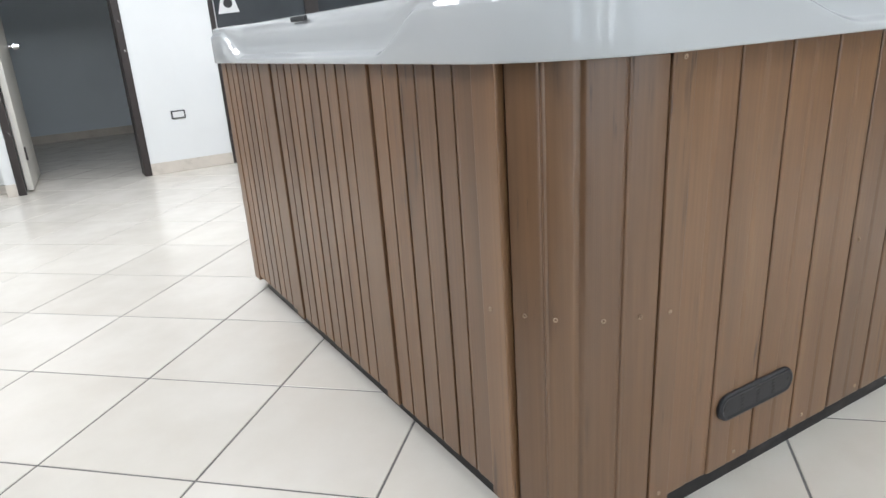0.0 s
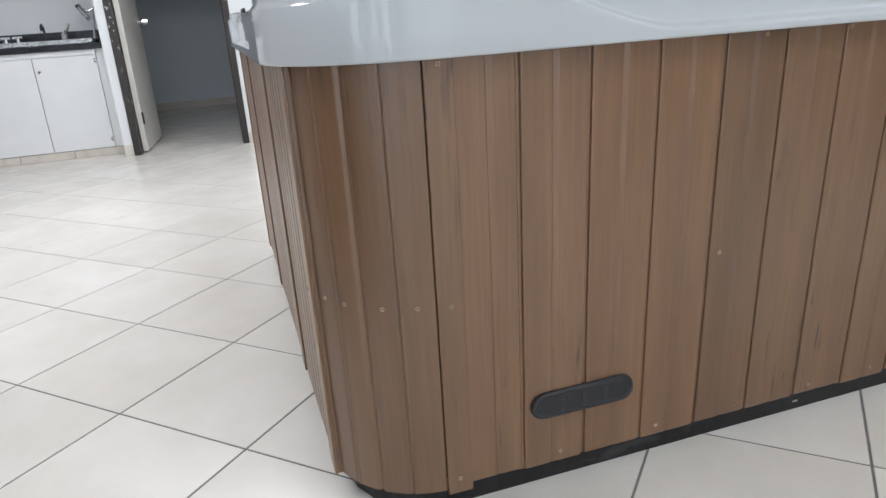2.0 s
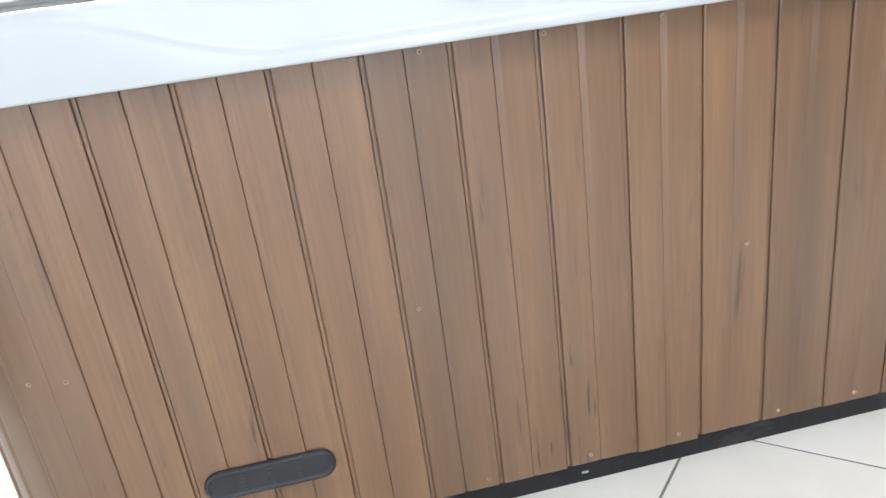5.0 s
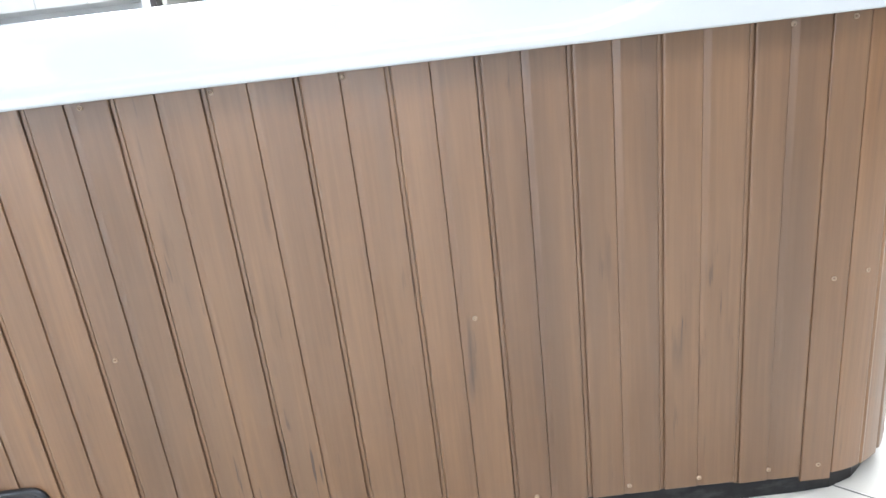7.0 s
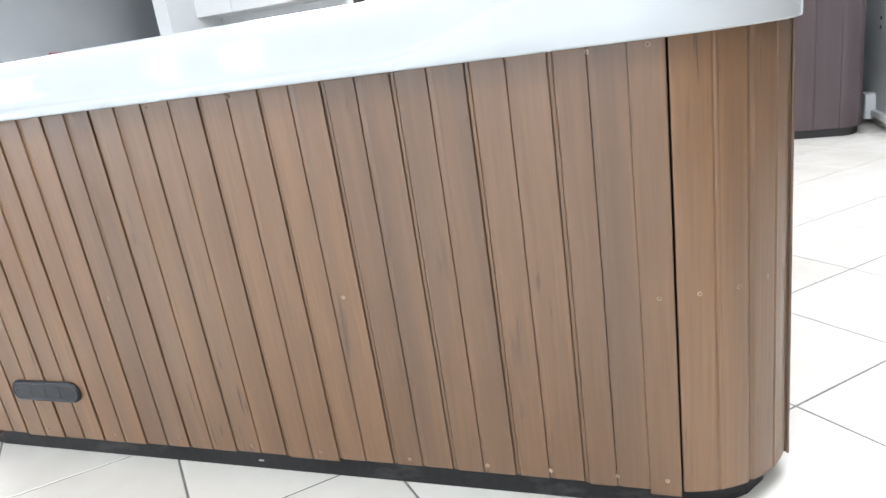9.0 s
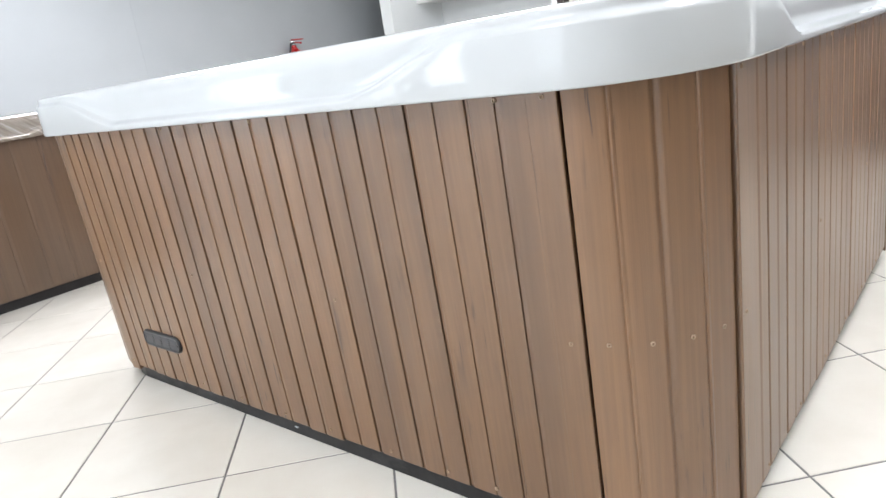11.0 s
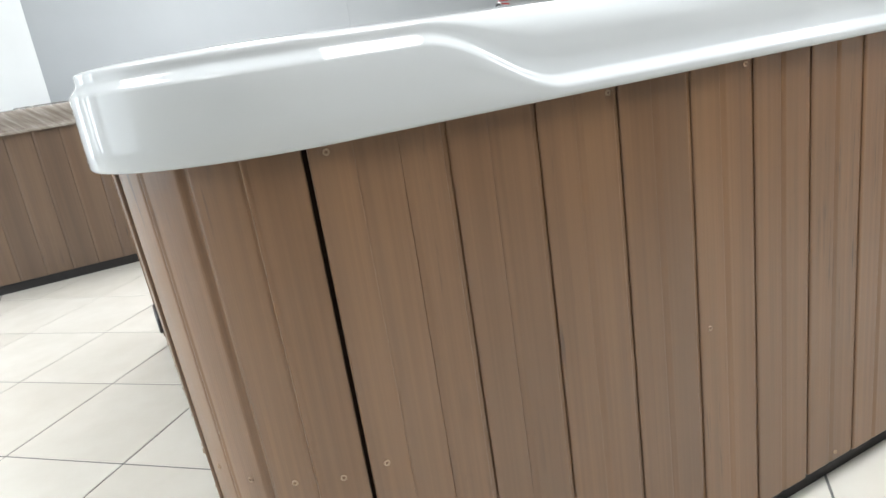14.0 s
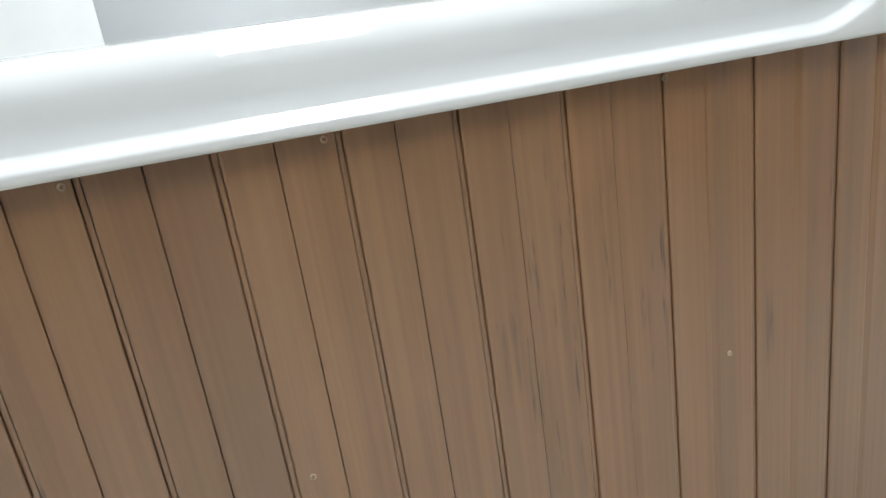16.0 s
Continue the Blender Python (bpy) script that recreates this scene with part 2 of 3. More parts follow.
def tube(bm, pts, r, seg=10):
    """A bent round pipe through the points."""
    pts = [Vector(p) for p in pts]
    rings = []
    for i, p in enumerate(pts):
        d = (pts[min(i + 1, len(pts) - 1)] - pts[max(i - 1, 0)]).normalized()
        q = d.to_track_quat("Z", "Y")
        rings.append([bm.verts.new(p + q @ Vector((r * math.cos(a), r * math.sin(a), 0))) for a in (2 * math.pi * k / seg for k in range(seg))])
    for a, b in zip(rings, rings[1:]):
        for k in range(seg):
            bm.faces.new((a[k], a[(k + 1) % seg], b[(k + 1) % seg], b[k]))
    bm.faces.new(rings[0])
    bm.faces.new(rings[-1])
    return bm


def structure(name, bm, mat, label):
    return tagged(part(name, bm, mat, None, label), "", name.split("_")[0], "", "structure")


# ---- room ----
NORTH, EAST, HIGH = 4.70, 5.4, 2.7
PX = 2.70
structure("wall_south", box(box(box(box(bmesh.new(), (-4.2, -4.2, 0), (-3.65, -4.0, HIGH)), (1.65, -4.2, 0), (EAST + 0.2, -4.0, HIGH)), (-3.65, -4.2, 0), (1.65, -4.0, 0.1)), (-3.65, -4.2, 2.6), (1.65, -4.0, HIGH)), WALL, "plain white wall around the wide front window")
structure("wall_west", box(box(box(bmesh.new(), (-4.2, -4.0, 0), (-4.0, -3.90, HIGH)), (-4.2, -3.90, 2.3), (-4.0, -2.3, HIGH)), (-4.2, -2.3, 0), (-3.994, -0.2732, HIGH)), WALL, "white wall round the bright glazed door")
structure("wall_west_grey", boxed((-4.2, -0.273, 0), (-4.0, 2.36, HIGH)), WALL_GREY, "smooth light grey painted wall")
structure("wall_west_far", boxed((-4.2, 2.363, 0), (-4.004, 6.4, HIGH)), WALL_GREY, "grey painted wall behind the fire extinguisher")
# Added to close the room out of view; its dark tone dims reflections.
structure("wall_east", boxed((EAST, -4.0, 0), (EAST + 0.2, NORTH, HIGH)), WALL_LOW_BOUNCE, "unseen closing wall, toned dark to cut bounce light")
structure("wall_partition", boxed((PX, 2.55, 0), (PX + 0.12, NORTH, HIGH)), WALL, "white partition wall with a cable duct along its foot")
structure("ceiling", boxed((-4.2, -4.2, HIGH), (EAST + 0.2, 8.2, HIGH + 0.15)), CEILING, "plain white ceiling")
# north wall with door and dark glazed door
DL, DR, DH = -1.085, -0.325, 2.08
GL, GR, GH = 0.325, 2.2, 2.15
nw = bmesh.new()
box(nw, (-1.20, NORTH, 0), (DL - 0.05, NORTH + 0.15, HIGH))
box(nw, (DL - 0.05, NORTH, DH + 0.05), (DR + 0.05, NORTH + 0.15, HIGH))
box(nw, (DR + 0.05, NORTH, 0), (GL, NORTH + 0.15, HIGH))
box(nw, (GL, NORTH, GH), (GR, NORTH + 0.15, HIGH))
box(nw, (GR, NORTH, 0), (EAST + 0.2, NORTH + 0.15, HIGH))
structure("wall_north", nw, WALL, "white wall with an open doorway and a dark glazed door")
# kitchen niche
kn = bmesh.new()
box(kn, (-3.25, 5.55, 0), (-1.20, 5.7, HIGH))
box(kn, (-1.20, NORTH + 0.15, 0), (-1.08, 5.7, HIGH))
box(kn, (-3.25, NORTH, 0), (-3.10, 5.7, HIGH))
structure("wall_kitchen", kn, WALL, "white walls of the kitchen niche")
structure("wall_passage", boxed((-4.2, 6.4, 0), (-3.1, 6.55, HIGH)), ROOM, "unlit end wall of the side passage")
structure("wall_passage_side", boxed((-3.22, 5.7, 0), (-3.1, 6.4, HIGH)), ROOM, "unlit side wall of the passage")
# unlit back rooms
br = bmesh.new()
box(br, (-1.35, 8.0, 0), (2.6, 8.2, HIGH))
box(br, (-1.5, 5.7, 0), (-1.35, 8.0, HIGH))
box(br, (2.45, NORTH + 0.15, 0), (2.6, 8.0, HIGH))
structure("wall_back_room", br, ROOM, "bare grey walls of the unlit back room")
structure("floor_slab", boxed((-4.2, -4.2, -0.12), (EAST + 0.2, 8.2, -0.0014)), GROUT, "grey grout bed between the floor tiles")

# ---- hot tub ----
X1, X2, Y1, Y2, RAD = -0.348, 1.710, 0.0, 1.89, 0.20


def outline(x1, x2, y1, y2, r, s, off=0.0):
    """A point and outward normal at the share s of a rounded rectangle, anticlockwise from the start of the y1 side."""
    r2 = r
    w, d, q = x2 - x1 - 2 * r2, y2 - y1 - 2 * r2, math.pi * r2 / 2
    total = 2 * w + 2 * d + 4 * q
    s = (s % 1.0) * total
    legs = ((x1 + r2, y1, 0, w), (x2, y1 + r2, 90, d), (x2 - r2, y2, 180, w), (x1, y2 - r2, 270, d))
    for x, y, a, n in legs:
        c, sn = math.cos(radians(a)), math.sin(radians(a))
        if s <= n:
            return Vector((x + c * s + sn * off, y + sn * s - c * off, 0)), Vector((sn, -c, 0))
        s -= n
        if s <= q:
            t = radians(a) + s / r2
            cx, cy = x + c * n - sn * r2, y + sn * n + c * r2
            nn = Vector((math.sin(t), -math.cos(t), 0))
            return Vector((cx, cy, 0)) + nn * (r2 + off), nn
        s -= q
    return outline(x1, x2, y1, y2, r, 0.0, off)


def smooth01(t):
    t = max(0.0, min(1.0, t))
    return t * t * (3 - 2 * t)


def shell_mesh(x1, x2, y1, y2, r, zb, overs, starts, n=640, step=0.012):
    """The moulded rim and bowl: a lip whose ledge drops from the corners to a low step along each side. overs: how far the lip stands out to +x, +y, -x and -y."""
    bm = bmesh.new()
    rings = []
    mid = Vector(((x1 + x2) / 2, (y1 + y2) / 2, 0))
    for i in range(n):
        p, nn = outline(x1, x2, y1, y2, r, i / n)
        over = sum(o * max(0.0, c) ** 2 for o, c in zip(overs, (nn.x, nn.y, -nn.x, -nn.y)))
        # distance from the nearer end of this side
        ax = min(p.x - x1, x2 - p.x) if abs(nn.y) > 0.5 else min(p.y - y1, y2 - p.y)
        st, run = starts[0] if abs(nn.y) > 0.5 else starts[1]
        k = 1 - smooth01((ax - st) / run)
        led = 0.018 + 0.070 * k
        ins = 0.004 + step * (1 - k)
        prof = [(over - 0.014, zb + 0.001), (over - 0.003, zb), (over - 0.001, zb + 0.001), (over, zb + 0.004), (over, zb + 0.004 + (led - 0.011) * 0.4), (over, zb + 0.004 + (led - 0.011) * 0.75)]
        prof += [(over - (0.006 + ins) * smooth01(f), zb + led - 0.007 + 0.016 * f) for f in (0.0, 0.14, 0.28, 0.42, 0.56, 0.70, 0.84, 1.0)]
        top = 0.112
        z0 = led + 0.009
        for f in (0.25, 0.5, 0.58, 0.66, 0.74, 0.82, 0.89, 0.95, 0.985, 1.0):
            g = max(0.0, f - 0.5) / 0.5
            prof.append((over - 0.006 - ins - 0.040 * (1 - math.sqrt(max(0.0, 1 - g * g))), zb + z0 + (top - z0) * f))
        prof += [(-0.06, zb + top + 0.003), (-0.11, zb + top), (-0.15, zb + top - 0.006), (-0.175, zb + top - 0.02), (-0.19, zb + top - 0.06), (-0.215, zb - 0.2), (-0.27, zb - 0.33), (-0.42, zb - 0.37)]
        ring = []
        for o, z in prof:
            q = Vector((p.x, p.y, 0)) + nn * max(o, -0.12)
            # deeper inside, the bowl shrinks towards its middle
            q = mid + (q - mid) * (1 - max(0.0, -0.12 - o) / ((x2 - x1) / 2 - 0.12))
            ring.append(bm.verts.new((q.x, q.y, z)))
        rings.append(ring)
    for i in range(n):
        a, b = rings[i], rings[(i + 1) % n]
        for j in range(len(a) - 1):
            bm.faces.new((a[j], b[j], b[j + 1], a[j + 1]))
    bm.faces.new([ring[-1] for ring in rings])
    return bm


LEAN = 0.0336


def leaned(bm, lean):
    """Tip a front piece outwards, local -y, towards its top."""
    if lean:
        for v in bm.verts:
            v.co.y -= lean * (v.co.z - 0.16)
    return bm


SLOT = ((-0.0046, 0.0092), (0.0007, 0.0092), (0.0009, 0.0044), (0.0015, 0.0034), (0.0048, 0.0031), (0.0068, 0.0034), (0.0071, 0.0064), (0.0112, 0.0064), (0.0112, 0.0036), (0.0080, 0.0026), (0.0088, 0.0011), (0.0102, 0.0003), (0.0125, 0.0))
STEP = ((-0.0012, 0.0), (-0.0003, 0.0003), (0.0, 0.0010), (0.0, 0.0014), (-0.0036, 0.0024), (-0.0036, 0.0068), (0.0004, 0.0068), (0.0006, 0.0030), (0.0012, 0.0020), (0.0060, 0.0011), (0.0100, 0.0003), (0.0120, 0.0))


def plank_profile(w, lapped):
    """Offsets along a plank and into it: an undercut gap with a shallow rebate beside it, and a small undercut drop with a long soft ramp in the middle. lapped: it starts under a batten."""
    prof = [(-0.0046, 0.0040), (0.0, 0.0036), (0.0006, 0.0)] if lapped else list(SLOT)
    prof += [(w * 0.5 + x, y) for x, y in STEP]
    return prof + [(w - 0.0016, 0.0), (w - 0.0005, 0.0004), (w, 0.0012), (w, 0.0018), (w - 0.0042, 0.0030), (w - 0.0042, 0.0088)]


def corner_profile(w, first):
    """Offsets along a curved plank and into it: sharp at the batten, a wide soft valley at the seam between the two, and a rounded ridge beside the middle groove."""
    left = [(0.0, 0.0062), (0.0, 0.0012), (0.0005, 0.0004), (0.0016, 0.0)] if first else [(0.0, 0.0046), (0.0018, 0.0041), (0.0040, 0.0026), (0.0062, 0.0010), (0.0085, 0.0001), (0.0105, 0.0)]
    right = [(w - 0.0085, 0.0), (w - 0.0062, 0.0007), (w - 0.0040, 0.0022), (w - 0.0018, 0.0039), (w, 0.0046)] if first else [(w - 0.0016, 0.0), (w - 0.0005, 0.0004), (w, 0.0012), (w, 0.0062)]
    c = w * 0.5
    mid = [(c - 0.0050, 0.0), (c - 0.0028, 0.0005), (c - 0.0012, 0.0015), (c, 0.0017), (c + 0.0009, 0.0008), (c + 0.0018, -0.0008), (c + 0.0032, -0.0013), (c + 0.0050, -0.0009), (c + 0.0075, 0.0)]
    return left + mid + right


def soft_profile(w):
    """Offsets of a plain lapped plank: a shallow soft hollow where it meets its neighbour."""
    return [(0.0, 0.0034), (0.0025, 0.0031), (0.0055, 0.0022), (0.0090, 0.0010), (0.0130, 0.0002), (0.0170, 0.0), (w - 0.0050, 0.0), (w - 0.0022, 0.0006), (w - 0.0006, 0.0020), (w, 0.0040)]


def plank_mesh(w, z0, z1, prof):
    """One upright moulded plank of the given profile. Local x runs along the wall, -y outwards."""
    bm = bmesh.new()
    depth = 0.011
    rows = [(z0, 0.0022), (z0 + 0.0008, 0.0008), (z0 + 0.0024, 0.0), (z1, 0.0)]
    grid = [[bm.verts.new((x, y + e, z)) for x, y in prof] for z, e in rows]
    for a, b in zip(grid, grid[1:]):
        for j in range(len(prof) - 1):
            bm.faces.new((a[j], a[j + 1], b[j + 1], b[j]))
    back = [[bm.verts.new((x, depth + 0.004, z)) for x in (0.0, w)] for z in (z0, z1)]
    bm.faces.new((back[0][0], back[1][0], back[1][1], back[0][1]))
    bm.faces.new([*reversed(grid[0])] + [back[0][0], back[0][1]])
    bm.faces.new(grid[-1] + [back[1][1], back[1][0]])
    return bm


def strip_mesh(width, z0, z1, proud):
    """A narrow strip that laps over two planks, undercut behind its rounded long edges."""
    bm = bmesh.new()
    half = [(0.005, 0.026), (0.005, 0.0026), (0.0, 0.0012), (0.0, 0.0016 - proud), (0.0004, 0.0005 - proud), (0.0016, -proud)]
    prof = half + [(width - x, y) for x, y in reversed(half)]
    low, high = [[bm.verts.new((x, y, z)) for x, y in prof] for z in (z0, z1)]
    for j in range(len(prof)):
        k = (j + 1) % len(prof)
        bm.faces.new((low[j], low[k], high[k], high[j]))
    bm.faces.new(high)
    bm.faces.new([*reversed(low)])
    return bm


def corner_mesh(r, a0, a1, z0, z1, first=True):
    """A curved corner plank between two angles, about its own centre, moulded like the straight ones."""
    bm = bmesh.new()
    w = (a1 - a0) * r
    key = corner_profile(w, first)
    prof = []
    for (xa, ya), (xb, yb) in zip(key, key[1:]):
        n = max(1, int((xb - xa) / 0.003))
        prof += [(xa + (xb - xa) * k / n, ya + (yb - ya) * k / n) for k in range(n)]
    prof = [(a0 + x / r, r - y) for x, y in prof + [key[-1]]]
    grid = [[bm.verts.new((rr * math.cos(a), rr * math.sin(a), z)) for a, rr in prof] for z in (z0, z1)]
    inner = [[bm.verts.new(((r - 0.018) * math.cos(a), (r - 0.018) * math.sin(a), z)) for a, _ in prof] for z in (z0, z1)]
    for j in range(len(prof) - 1):
        bm.faces.new((grid[0][j], grid[0][j + 1], grid[1][j + 1], grid[1][j]))
        bm.faces.new((inner[0][j + 1], inner[0][j], inner[1][j], inner[1][j + 1]))
        bm.faces.new((grid[0][j + 1], grid[0][j], inner[0][j], inner[0][j + 1]))
    return bm


def screw_mesh():
    """A round screw head with a hollow drive."""
    bm = bmesh.new()
    rings = []
    for r, y in ((0.0040, 0.001), (0.0038, -0.0012), (0.0032, -0.0017), (0.0024, -0.0014), (0.0019, 0.0004)):
        rings.append([bm.verts.new((r * math.cos(math.tau * k / 12), y, r * math.sin(math.tau * k / 12))) for k in range(12)])
    for a, b in zip(rings, rings[1:]):
        for k in range(12):
            bm.faces.new((a[k], a[(k + 1) % 12], b[(k + 1) % 12], b[k]))
    bm.faces.new(rings[-1])
    return mesh_of("screw", bm, SCREW)


SCREW_MESH = screw_mesh()


def side(tub, m, length, bat, joints, z0, z1, wood, r, label, screw_at=(), lean=0.0):
    """One clad side. bat: start and end of both battens; joints: the plank joints between them, all measured along the side."""
    panel = part("side_panel", leaned(boxed((r * 0.68, 0.017, z0 + 0.01), (length - r * 0.68, 0.03, z1)), lean), GAP, tub, label, at=m)
    cuts = [bat[0][1]] + list(joints) + [bat[1][0]]
    made = {}
    for a, b in zip(cuts, cuts[1:]):
        key = (round(b - a, 3), a == cuts[0])
        if key not in made:
            made[key] = mesh_of("plank", leaned(plank_mesh(key[0], z0, z1, plank_profile(*key)), lean), wood)
        part("plank", made[key], wood, panel, at=pose(a, random.uniform(-0.0004, 0.0004), random.uniform(-0.0060, 0.0020)))
    for a, b in bat:
        part("batten", leaned(strip_mesh(b - a, z0 - 0.012, z1, 0.003), lean), wood, panel, at=pose(a, 0, 0))
    for x, z, y in screw_at:
        part("screw", SCREW_MESH, SCREW, panel, at=pose(x, y - lean * (z - 0.16), z))
    return panel


def lean_corner(bm, turn):
    """Lean a corner's pieces with the front, fading out towards its flank."""
    for v in bm.verts:
        a = math.atan2(v.co.y, v.co.x) + radians(turn)
        d = -LEAN * (v.co.z - 0.16) * max(0.0, -math.sin(a)) ** 2
        v.co.x += d * math.sin(radians(turn))
        v.co.y += d * math.cos(radians(turn))
    return bm


def corner(tub, centre, turn, r, z0, z1, wood, a0, a1, screw_z, label, screws, seam=0.5):
    """A curved corner panel of three planks about its centre; angles in degrees from the given turn."""
    m = pose(centre[0], centre[1], 0, 0, 0, turn)
    panel = part("corner_panel", lean_corner(corner_back(r - 0.016, a0, a1, z0 + 0.01, z1), turn), GAP, tub, label, at=m)
    mid = a0 + (a1 - a0) * seam
    for b0, b1 in ((a0, mid), (mid, a1)):
        part("plank", lean_corner(corner_mesh(r, radians(b0), radians(b1), z0 - 0.004, z1, b0 == a0), turn), wood, panel)
    for f in screws:
        a = radians(a0 + (a1 - a0) * f)
        out = r + LEAN * (screw_z - 0.16) * max(0.0, -math.sin(a + radians(turn))) ** 3
        part("screw", SCREW_MESH, SCREW, panel, at=pose(out * math.cos(a), out * math.sin(a), screw_z, 0, 0, math.degrees(a) + 90))
    return panel


def corner_back(r, a0, a1, z0, z1):
    bm = bmesh.new()
    prof = [radians(a0 + (a1 - a0) * k / 12) for k in range(13)]
    rows = [[bm.verts.new((rr * math.cos(a), rr * math.sin(a), z)) for a in prof] for rr, z in ((r, z0), (r, z1), (r - 0.01, z1), (r - 0.01, z0))]
    for q in range(4):
        a, b = rows[q], rows[(q + 1) % 4]
        for j in range(12):
            bm.faces.new((a[j], a[j + 1], b[j + 1], b[j]))
    return bm


def base_mesh(x1, x2, y1, y2, r, inset, h):
    bm = bmesh.new()
    n = 120
    low, high = [], []
    for i in range(n):
        p, nn = outline(x1, x2, y1, y2, r, i / n, -inset)
        low.append(bm.verts.new((p.x, p.y, 0)))
        high.append(bm.verts.new((p.x, p.y, h)))
    for i in range(n):
        bm.faces.new((low[i], low[(i + 1) % n], high[(i + 1) % n], high[i]))
    bm.faces.new(high)
    bm.faces.new(low)
    return bm


def vent_mesh(w, h, t):
    """A stadium-shaped vent cover with a raised rim and slot bars."""
    bm = bmesh.new()
    r = h / 2

    def loop(inset, y):
        pts = []
        for cx, a0 in ((w / 2 - r, -90), (-w / 2 + r, 90)):
            for k in range(13):
                a = radians(a0 + 15 * k)
                pts.append(bm.verts.new((cx + (r - inset) * math.cos(a), y, (r - inset) * math.sin(a))))
        return pts
    rings = [loop(0, 0.002), loop(0, -t * 0.6), loop(0.002, -t * 0.9), loop(0.005, -t), loop(0.008, -t * 0.9), loop(0.010, -t * 0.84)]
    for a, b in zip(rings, rings[1:]):
        for j in range(len(a)):
            bm.faces.new((a[j], a[(j + 1) % len(a)], b[(j + 1) % len(a)], b[j]))
    bm.faces.new(rings[-1])
    return bm


ZB, Z0, ZS = 0.8135, 0.056, 0.420
tub = thing("hot_tub", pose(0, 0, 0), "square hot tub with white acrylic rim and brown plank cladding", "hot tub")
L, D = X2 - X1, Y2 - Y1
joints_front = [x - X1 for x in (-0.021, 0.103, 0.228, 0.355, 0.479, 0.605, 0.733, 0.8585, 0.982, 1.108, 1.233, 1.361)]
battens_front = ((-0.166 - X1, -0.119 - X1), (1.475 - X1, 1.527 - X1))
sc2 = [(x - X1, 0.423, -0.0003) for x in (0.384, 0.946)] + [(x - X1, z, -0.0033) for x in (-0.143, 1.504) for z in (ZS, 0.075, 0.806)]
sc2 += [(x - X1, 0.074, -0.0003) for x in (0.06, 0.27, 0.46, 0.65, 0.82, 1.02, 1.18, 1.30, 1.42)]
sc2 += [(x - X1, 0.806, -0.0003) for x in (0.44, 0.62, 0.80, 1.42)]
front = side(tub, pose(X1, 0, 0), L, battens_front, joints_front, Z0, ZB + 0.02, WOOD, RAD, "brown plank side with a black vent low down", sc2, LEAN)
battens_side = ((0.154, 0.203), (D - 0.203, D - 0.154))
joints_side = [0.309, 0.432, 0.559, 0.6865, 0.811, 0.939, 1.066, 1.191, 1.318, 1.446, 1.570]
sc3 = [(0.713, 0.426, -0.0003), (1.281, 0.427, -0.0003)] + [(0.173, z, -0.0033) for z in (0.431, 0.075, 0.806)] + [(0.80, 0.806, -0.0003), (1.20, 0.806, -0.0003), (0.55, 0.806, -0.0003)] + [(0.3 + 0.24 * k, 0.074, -0.0003) for k in range(6)]
side(tub, pose(X2, 0, 0, 0, 0, 90), D, battens_side, joints_side, Z0, ZB + 0.02, WOOD, RAD, "brown plank side with dark streaks", sc3)
side(tub, pose(X2, Y2, 0, 0, 0, 180), L, battens_front, joints_front, Z0, ZB + 0.02, WOOD, RAD, "brown plank side")
joints_left = [D - y for y in (1.57, 1.45, 1.33, 1.215, 1.10, 0.985, 0.87, 0.75, 0.64, 0.58, 0.455, 0.325)]
left_side = side(tub, pose(X1, Y2, 0, 0, 0, 270), D, ((0.141, 0.203), (D - 0.203, D - 0.141)), joints_left, Z0, ZB + 0.02, WOOD, RAD, "brown plank side of three joined panels", [(D - 0.18, ZS, -0.0033)])
for y in (0.58, 1.215):
    part("batten", strip_mesh(0.058, Z0 - 0.006, ZB + 0.02, 0.004), WOOD, left_side, at=pose(D - y - 0.058, 0, 0))
SC_A, SC_B = (0.13, 0.386, 0.638, 0.88), (0.10, 0.32, 0.63, 0.875)
for cx, cy, turn, a0, a1, at, seam in ((X2 - RAD, Y1 + RAD, 270, 5.9, 75.8, SC_A, 0.5), (X2 - RAD, Y2 - RAD, 0, 14.5, 82.5, SC_B, 0.5), (X1 + RAD, Y2 - RAD, 90, 7.5, 75.5, SC_A, 0.5), (X1 + RAD, Y1 + RAD, 180, 18.4, 84.5, SC_B, 0.46)):
    corner(tub, (cx, cy), turn, RAD, Z0, ZB + 0.02, WOOD, a0, a1, ZS + 0.003, "curved brown corner panel", at, seam)
part("base", base_mesh(X1, X2, Y1, Y2, RAD, 0.028, 0.072), BASE, tub, "black plastic base tray")
part("shell", shell_mesh(X1, X2, Y1, Y2, RAD, ZB, (0.016, 0.03, 0.03, 0.048), ((0.31, 0.30), (0.295, 0.19)), 900), SHELL, tub, "glossy white moulded acrylic rim and bowl", smooth=True)
vent = part("vent", vent_mesh(0.212, 0.052, 0.010), VENT, front, "charcoal plastic vent cover", at=pose(0.104 - X1, -0.0008, 0.185, -1.92))
# ---- other hot tubs ----


